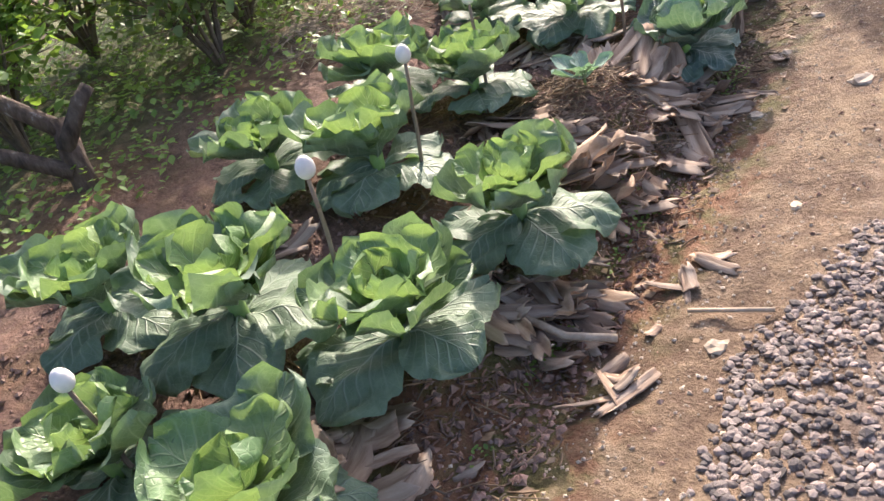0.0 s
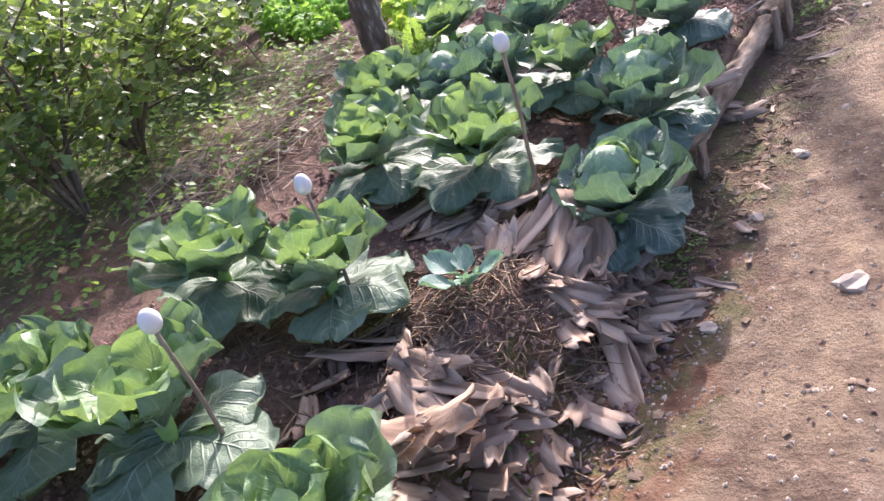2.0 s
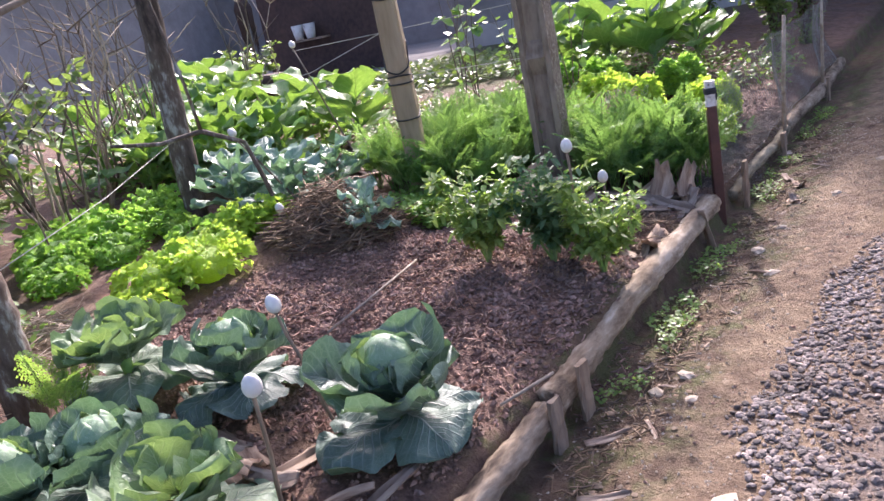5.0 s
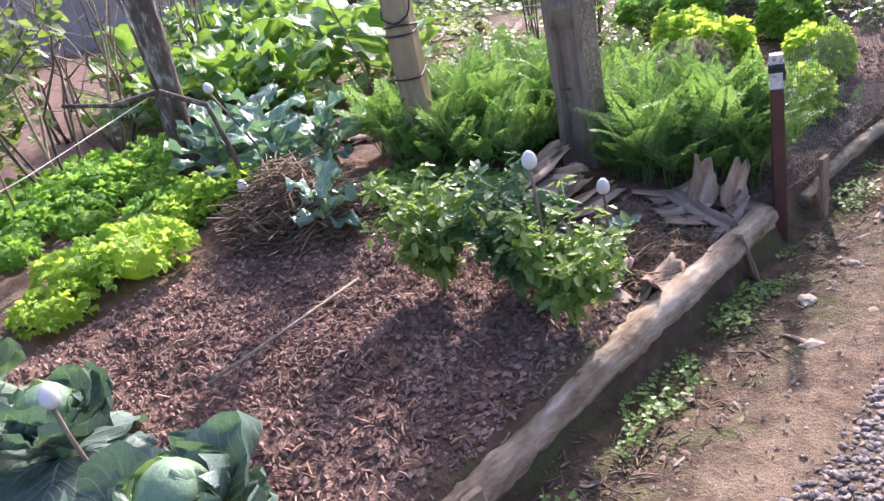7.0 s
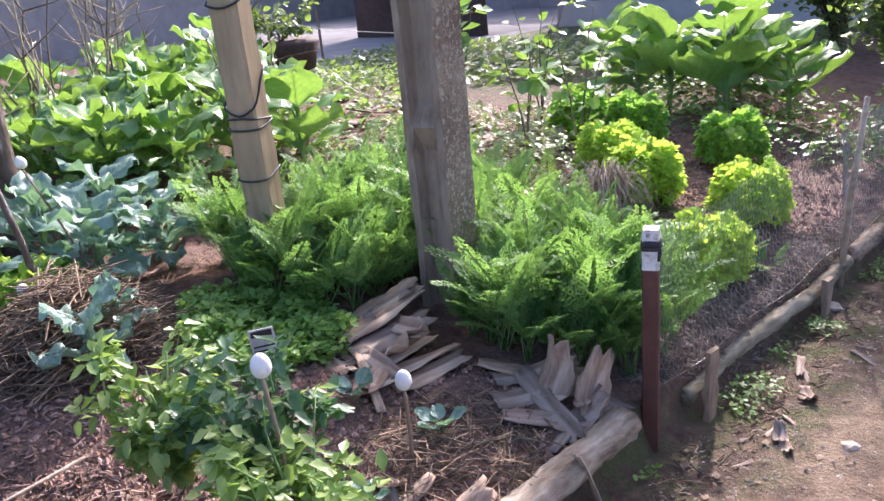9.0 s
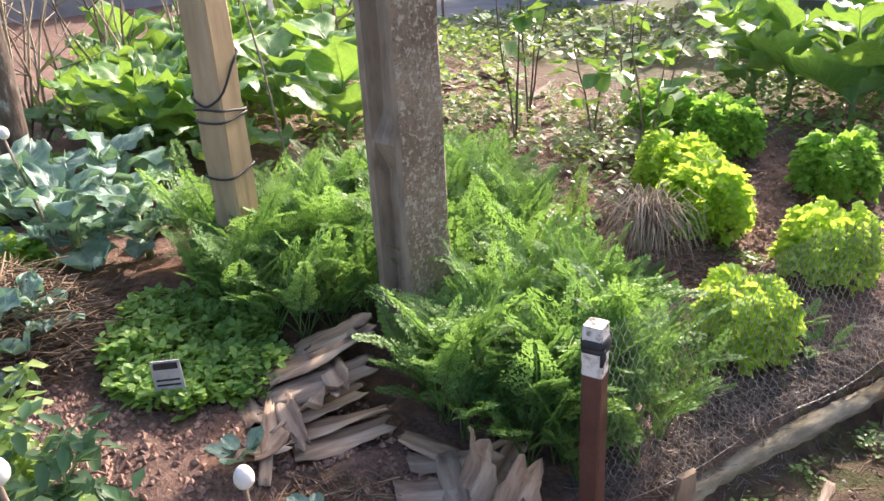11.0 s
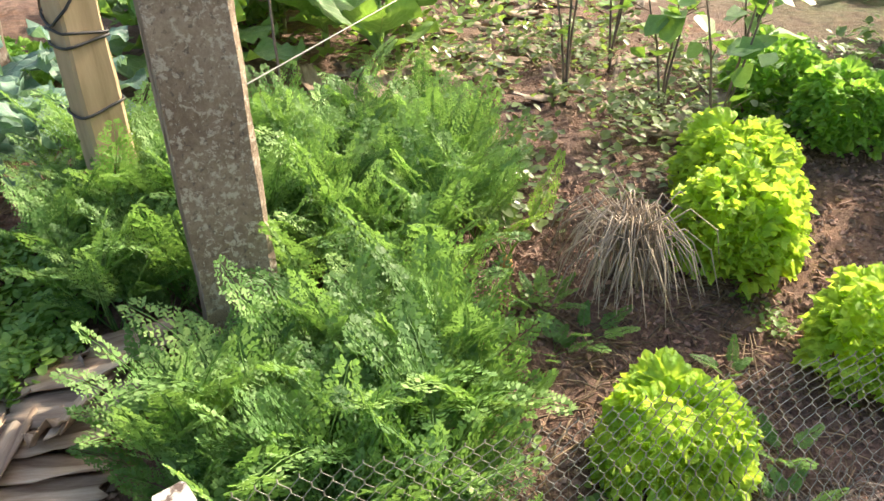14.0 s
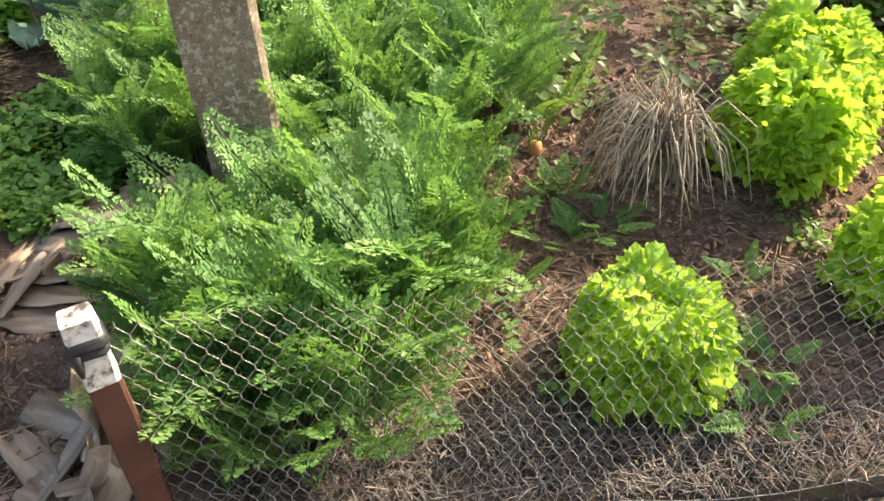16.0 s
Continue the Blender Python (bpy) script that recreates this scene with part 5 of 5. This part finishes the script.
crumb_stuff("leaf_scraps", "grey-brown leaf and sheath scraps along the log foot", [(0.06, 0.3, -0.2, 2.6, 90), (0.06, 0.34, 2.6, 6.4, 260), (0.06, 0.3, 6.4, 8.5, 90), (0.3, 0.8, 0.0, 8.0, 80)], M_STRAW, 28, (0.005, 0.02), "litter", 0.1)


def stone_mesh(seed):
    r = np.random.default_rng(seed)
    bm = bmesh.new()
    bmesh.ops.create_icosphere(bm, subdivisions=1, radius=1)
    sc = np.array([1, r.uniform(0.6, 0.9), r.uniform(0.35, 0.6)])
    for w in bm.verts:
        w.co = Vector(w.co * (1 + r.normal(0, 0.14))) * Vector((1, 1, 1)).length / 1.732
        w.co = Vector((w.co.x * sc[0], w.co.y * sc[1], w.co.z * sc[2]))
    me = bpy.data.meshes.new("gravel_stone")
    bm.to_mesh(me)
    bm.free()
    me.materials.append(M_STONE)
    return me


STONES = [stone_mesh(i) for i in range(8)]


def gravel_edge(y):
    line = np.interp(y, (-0.6, 1.0, 1.5, 2.2, 3.0, 3.6, 4.3, 5.0, 5.6, 6.5), (0.68, 0.67, 0.85, 1.0, 0.92, 0.74, 0.6, 0.64, 0.8, 0.95))
    return float(line) + 0.03 * math.sin(y * 5.3 + 1) + 0.02 * math.sin(y * 13)


bed = tagged(new("gravel_bed"), "grey and purple crushed stone gravel spread on the track", "gravel", kind="structure")
r = np.random.default_rng(17)
picked = 0
while picked < 300:
    y = r.uniform(0.2, 1.45)
    x = gravel_edge(y) + r.gamma(2.0, 0.07) - 0.09
    ob = new("gravel_stone", STONES[r.integers(8)])
    ob.parent = bed
    k = r.uniform(0.006, 0.017)
    ob.matrix_basis = pose(x, y, ground_at(x, y) + 0.25 * k, r.uniform(-25, 25), r.uniform(-25, 25), r.uniform(0, 360)) @ Matrix.Scale(k, 4)
    picked += 1
s = Soup()
base = [(np.array([w.co[:] for w in me.vertices]), [tuple(p.vertices) for p in me.polygons]) for me in STONES]
for _ in range(13000):
    y = r.uniform(-0.6, 6.5)
    x = gravel_edge(y) + r.gamma(2.0, 0.12) - 0.11
    k = r.uniform(0.004, 0.015)
    v, f = base[r.integers(8)]
    v = v * k @ rot("X", r.uniform(-30, 30)).T @ rot("Z", r.uniform(0, 360)).T
    s.add(v + np.array([x, y, ground_at(x, y) + 0.2 * k]), f)
part("loose_stones", s.mesh("loose_stones", M_STONE, False), bed)["kind"] = "stuff"


def rock(x, y, k, seed, label="flat pale stone lying on the earth path", mat=None, flat=0.35):
    q = np.random.default_rng(seed)
    bm = bmesh.new()
    bmesh.ops.create_icosphere(bm, subdivisions=2, radius=k)
    for w in bm.verts:
        n = noise.noise(w.co * (1.6 / k) + Vector((seed, 0, 0)))
        w.co = w.co * (1 + 0.5 * n)
        w.co.z *= flat * (1 + 0.5 * noise.noise(w.co * (3 / k)))
        w.co.y *= 0.75
    me = bpy.data.meshes.new("stone")
    bm.to_mesh(me)
    bm.free()
    me.materials.append(mat or M_ROCK)
    thing("stone", label, "stone", "stones on the path", mesh=me, at=pose(x, y, ground_at(x, y) + 0.2 * k * flat, 0, 0, q.uniform(0, 360)))


for n, (x, y, k) in enumerate(((0.603, 2.269, 0.045), (0.303, 2.101, 0.028), (0.565, 3.844, 0.045), (0.453, 6.377, 0.03), (0.03, 7.396, 0.045), (0.06, 7.2, 0.03), (0.29, 5.9, 0.025), (0.36, 5.35, 0.03), (0.25, 5.6, 0.035), (0.2, 4.4, 0.03), (0.27, 4.5, 0.03), (0.33, 4.35, 0.025), (0.42, 3.3, 0.02), (0.3, 2.6, 0.025), (0.22, 2.3, 0.03), (0.2, 1.75, 0.02), (0.5, 0.9, 0.03), (0.55, 1.5, 0.02), (0.6, 6.9, 0.03), (0.34, 3.0, 0.03))):
    rock(x, y, k, n)
for _ in range(46):
    y = RNG.uniform(0.2, 7.5)
    x = RNG.uniform(0.08, 0.34)
    sheath(x, y, RNG.uniform(0, 360), RNG.uniform(0.2, 0.5), 0.006, 0, None, RNG.uniform(-10, 10))

# seed packet on a stick
pk = thing("seed_packet", "small weathered printed seed packet on a dark stick", "seed packet")
s = Soup()
box_soup(s, -1.02, 5.37, 0.26, 0.42, 0.01, 0.012, 0.002, 3, (-0.02, 0), 0, 4, 0.0005)
part("stick", s.mesh("stick", M_DARKWOOD), pk)
s = Soup()
box_soup(s, -1.01, 5.37, 0.31, 0.42, 0.006, 0.085, 0.001, 4, (-0.02, 0.0), -25, 4, 0.0004)
part("packet", s.mesh("packet", M_CARD, False), pk, "grey printed paper packet")
for z0, z1, mt, lb in ((0.395, 0.415, M_BLACK, "dark print bar"), (0.36, 0.366, M_BLACK, "dark print bar"), (0.345, 0.351, M_BLACK, "dark print bar"), (0.315, 0.335, M_CHICK, "green printed band")):
    s = Soup()
    box_soup(s, -1.0115 - 0.02 * (z0 - 0.31) / 0.11, 5.37, z0, z1, 0.009, 0.07, 0.001, 4, (0.0, 0.0), -25, 2, 0.0)
    part("print", s.mesh("print", mt, False), pk, lb)

# dry tuft, carrot left in the soil and feathery weeds
tuft = thing("dry_grass_tuft", "dry bleached bent grass tuft on the soil", "dry grass")
r = np.random.default_rng(9)
for i in range(150):
    a = r.uniform(0, 6.283) if i % 3 else r.normal(-0.6, 0.7)
    R, h = r.uniform(0.05, 0.22), r.uniform(0.14, 0.27)
    bx, by = -1.0 + r.normal(0, 0.03), 7.27 + r.normal(0, 0.03)
    z = ground_at(-1.0, 7.25)
    ca, sa, b = math.cos(a), math.sin(a), a + r.normal(0, 0.5)
    low = h * r.uniform(0.0, 0.35)
    v, f = tube([(bx, by, z), (bx + 0.2 * R * ca, by + 0.2 * R * sa, z + h * 0.75), (bx + 0.6 * R * ca, by + 0.6 * R * sa, z + h), (bx + R * ca, by + R * sa, z + h * 0.75), (bx + R * ca + 0.05 * math.cos(b), by + R * sa + 0.05 * math.sin(b), z + low)], [0.003, 0.0028, 0.0024, 0.002, 0.001], 4, False)
    s = Soup()
    s.add(v, f)
    part("stalk", s.mesh("stalk", M_DRYSTALK), tuft)
root = thing("carrot", "orange carrot shoulder showing out of the soil", "carrot")
s = Soup()
z = ground_at(-1.18, 6.95)
v, f = tube([(-1.18, 6.95, z - 0.03), (-1.18, 6.95, z + 0.005), (-1.18, 6.95, z + 0.025), (-1.18, 6.95, z + 0.032)], [0.016, 0.022, 0.018, 0.006], 10)
s.add(v, f)
part("root", s.mesh("root", M_ORANGE), root, "orange root")
ct = carrot_plant(90, "sparse carrot leaves over an orange root", M_HERB, 7, 0.34, 0.012, (55, 80))
ct.matrix_basis = pose(-1.18, 6.95, z + 0.02)
for k, (x, y, sc) in enumerate(((-0.82, 7.05, 0.45), (-0.78, 6.95, 0.35), (-0.95, 6.98, 0.4), (-0.62, 6.8, 0.4), (-0.3, 7.3, 0.35), (-0.2, 7.25, 0.4), (-0.6, 7.35, 0.3))):
    w = carrot_plant(95 + k, "small feathery green weed on bare soil", M_CARROT, 7, 0.36, 0.016, (20, 60), "weed", "weed", "weeds in the bed")
    w.matrix_basis = pose(x, y, ground_at(x, y), 0, 0, 50 * k) @ Matrix.Scale(sc, 4)

# ---- background: saplings, bare twigs, yard, house ----
def bare_shrub(x, y, H, n, seed, label="bare grey twiggy shrub without leaves"):
    r = np.random.default_rng(seed)
    root = tagged(new("bare_shrub"), label, "shrub", "bare shrubs")
    root.location = (x, y, ground_at(x, y) - 0.03)
    for i in range(n):
        s = Soup()
        a = r.uniform(0, 6.283)
        h = H * r.uniform(0.6, 1.1)
        pts = [np.array([0.06 * math.cos(a), 0.06 * math.sin(a), 0])]
        for k in range(6):
            pts.append(pts[-1] + np.array([r.normal(0.04 * math.cos(a), 0.05), r.normal(0.04 * math.sin(a), 0.05), h / 6]))
        v, f = tube(pts, np.linspace(0.011, 0.004, 7), 5)
        s.add(v, f)
        for b in range(5):
            p = pts[r.integers(2, 7)]
            d = np.array([r.normal(0, 0.25), r.normal(0, 0.25), r.uniform(0.05, 0.4)]) * H * 0.5
            v, f = tube([p, p + d * 0.5 + r.normal(0, 0.02, 3), p + d], [0.006, 0.004, 0.002], 4)
            s.add(v, f)
        part("branch", s.mesh("branch", M_DRYSTALK if i % 2 else M_TWIG), root)


for k, (x, y, H, n) in enumerate(((-3.6, 4.7, 1.5, 7), (-4.2, 5.3, 1.7, 8), (-4.6, 6.0, 1.8, 8), (-5.2, 6.6, 2.0, 8), (-3.9, 3.9, 1.4, 6), (-4.8, 4.6, 1.6, 7), (-5.5, 5.4, 1.8, 7), (-6.2, 7.2, 2.0, 7), (-5.0, 7.8, 1.6, 6))):
    bare_shrub(x, y, H, n, 300 + k)
# a crooked vine stem beside the broccoli
thin_stick("crooked_stem", "dark crooked bare vine stem rising from straw", [(-1.95, 5.0, 0.3), (-2.05, 5.0, 0.65), (-2.1, 4.98, 0.85), (-2.25, 4.85, 0.95), (-2.4, 4.7, 0.93), (-2.6, 4.55, 0.97)], [0.014, 0.013, 0.013, 0.014, 0.012, 0.009], M_BARK)
thin_stick("crooked_stem", "dark bare vine shoot rising from the crooked stem", [(-2.25, 4.85, 0.95), (-2.26, 4.84, 1.2), (-2.3, 4.8, 1.7)], [0.011, 0.009, 0.006], M_BARK)
for pts in ([(-1.66, 5.82, 1.25), (-2.7, 6.2, 1.05), (-4.6, 7.1, 0.9)], [(-0.93, 6.18, 1.25), (-2.5, 6.9, 1.2), (-4.6, 8.0, 1.15)], [(-0.93, 6.18, 0.95), (-2.5, 7.0, 0.85), (-5, 8.6, 0.7)], [(-1.55, 3.3, 0.78), (-2.2, 4.2, 0.8), (-2.96, 5.18, 0.86)]):
    thin_stick("fence_wire", "thin pale wire strung between posts", pts, 0.002, M_CORD, "strung wires")
for k, (x, y, H) in enumerate(((-2.3, 7.6, 1.1), (-2.0, 7.9, 1.0), (-1.6, 7.9, 0.95), (-2.7, 8.0, 1.2), (-2.45, 8.6, 1.0))):
    leafy_bush("fig_sapling", "young sapling with sparse pale yellow-green leaves", x, y, 0.2, H, 26, M_COLLARD, 400 + k, 0.1, 3, "sapling", "saplings behind the carrots", narrow=0.42)

# hedge at the end of the netting
for k, (x, y, R, H) in enumerate(((-0.5, 9.85, 0.55, 2.5), (-0.45, 11.0, 0.7, 2.8), (-1.9, 12.6, 0.8, 1.7))):
    leafy_bush("dark_bush", "dense dark green rounded bush at the path end", x, y, R, H, 7000, M_SHRUB, 500 + k, 0.06, 20, "bush", low=0.0)
herb_patch("rough_grass", "rough green grass and weeds beyond the beds", [(-8, 9.8), (-5.0, 9.4), (-2.6, 10.6), (-2.0, 12.8), (-8, 12.8)], 3200, M_SHRUB, 14, 0.09, 0.16)
herb_patch("far_weeds", "dark green weeds among the far collards", [(-0.2, 8.7), (-2.4, 8.7), (-2.8, 10.8), (-0.2, 9.6)], 1800, M_HERB, 18, 0.05, 0.25)
herb_patch("far_weeds", "green weeds between the mustard plants", [(-3.0, 6.6), (-4.4, 5.4), (-7, 6.0), (-8, 9.8), (-5.2, 9.6), (-3.6, 8.6)], 3600, M_HERB, 19, 0.06, 0.25, clump=0.4)
herb_patch("rough_grass", "rough green weeds under the shrubs", [(-3.8, 0.0), (-1.45, -0.2), (-1.5, 2.9), (-2.1, 3.8), (-4.5, 4.0)], 5600, M_HERB, 15, 0.036, 0.14)
strip_stuff("dry_grass", "dry bleached grass stems at the bed edge", [(-1.7, 2.6, 0.4, 0.6, 420), (-2.2, 3.4, 0.5, 0.5, 320)], M_DRYSTALK, 16, (0.1, 0.3), 0.0022, 0.1, "dry grass")

slab = Soup()
box_soup(slab, -16, 14.5, -0.2, 0.4, 18, 10, 0.05, 1, (0, 0), 0, 2, 0.0)
thing("yard", "pale grey concrete yard beyond the garden", "yard", kind="structure", mesh=slab.mesh("yard", M_SLAB))
house = thing("house", "grey plastered house wall beyond the garden", "house")
s = Soup()
box_soup(s, -2.0, 15.4, 0.0, 3.4, 11, 0.25, 0.02, 2, (0, 0), 0, 2, 0.0)
part("wall", s.mesh("wall", M_PLASTER, False), house)
s = Soup()
box_soup(s, -2.0, 15.24, 0.0, 0.75, 11.02, 0.06, 0.01, 3, (0, 0), 0, 2, 0.0)
part("wall_base", s.mesh("wall_base", M_BASEWALL, False), house, "pale painted wall base")
s = Soup()
box_soup(s, -2.0, 15.4, 3.4, 3.6, 12, 1.2, 0.03, 4, (0, 0), 0, 2, 0.0)
part("roof", s.mesh("roof", M_DARKWOOD, False), house)
shed = thing("shed", "dark timber shed front, the shade inside painted as one dark panel", "shed")
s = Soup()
# solid dark panel stands for the shade inside the open shed
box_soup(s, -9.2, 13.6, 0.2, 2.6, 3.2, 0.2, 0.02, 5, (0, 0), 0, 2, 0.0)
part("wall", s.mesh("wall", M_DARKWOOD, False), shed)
s = Soup()
box_soup(s, -9.45, 13.4, 1.11, 1.146, 0.9, 0.28, 0.004, 6, (0, 0), 0, 2, 0.0)
part("shelf", s.mesh("shelf", M_STAKE, False), shed, "rough plank shelf")
for x in (-9.6, -9.3):
    pot = Soup()
    v, f = tube([(x, 13.3, 1.15), (x, 13.3, 1.25), (x, 13.3, 1.42)], [0.08, 0.1, 0.12], 12)
    pot.add(v, f)
    thing("white_pot", "plain white pot on a plank shelf of a dark shed", "pot", "white pots", mesh=pot.mesh("white_pot", M_WHITE_PAINT))
PX, PY = -6.5, 9.1
tr = thing("planter", "dark stone trough planter with green plants", "planter")
s = Soup()
v, f = tube([(PX, PY, 0.25), (PX, PY, 0.5), (PX, PY, 0.56), (PX, PY, 0.84), (PX, PY, 0.88)], [0.2, 0.17, 0.34, 0.42, 0.4], 20)
s.add(v, f)
part("trough", s.mesh("trough", M_DARKWOOD), tr)
pb = leafy_bush("trough_plant", "dark green plant growing in the trough", PX, PY, 0.42, 0.4, 260, M_SHRUB, 77, 0.09, 8, "plant")
pb.location.z = 0.84
hang = thing("staked_plant", "dark drooping dry plant tied to a stake", "plant")
s = Soup()
r = np.random.default_rng(3)
for i in range(40):
    a = r.uniform(0, 6.283)
    v, f = tube([(-8.3, 10.9, 2.1), (-8.3 + 0.12 * math.cos(a), 10.9 + 0.12 * math.sin(a), 1.8), (-8.3 + 0.1 * math.cos(a), 10.9 + 0.1 * math.sin(a), 1.8 - r.uniform(0.2, 0.7))], [0.03, 0.03, 0.008], 4)
    s.add(v, f)
part("dry_crown", s.mesh("dry_crown", M_DARKWOOD), hang)
s = Soup()
v, f = tube([(-8.3, 10.9, 0.2), (-8.3, 10.9, 1.2), (-8.3, 10.9, 2.12)], [0.02, 0.02, 0.02], 6)
s.add(v, f)
part("stake", s.mesh("stake", M_STAKE), hang)

# second house and yard wall to the left, which close the view
far_house = thing("house", "pale lavender-grey house side beyond the yard", "house")
s = Soup()
box_soup(s, -17, 12.0, 0.0, 3.6, 0.3, 22, 0.02, 7, (0, 0), 12, 2, 0.0)
part("wall", s.mesh("wall", M_PLASTER, False), far_house)
s = Soup()
box_soup(s, -17, 12.0, 3.6, 3.8, 1.4, 22.6, 0.02, 7, (0, 0), 12, 2, 0.0)
part("roof", s.mesh("roof", M_DARKWOOD, False), far_house)
wall2 = thing("yard_wall", "long low grey plastered yard wall", "wall")
s = Soup()
box_soup(s, -13.5, 19.2, 0.0, 3.0, 14, 0.2, 0.02, 8, (0, 0), 0, 2, 0.0)
part("wall", s.mesh("wall", M_PLASTER, False), wall2)

# a young fern at the foot of the lichened post
fern = carrot_plant(140, "yellow-green feathery fern at the post foot", M_CHICK, 6, 0.34, 0.012, (60, 86), "fern", "fern", "ferns", 0.2)
fern.matrix_basis = pose(-1.3, 3.32, ground_at(-1.3, 3.32))
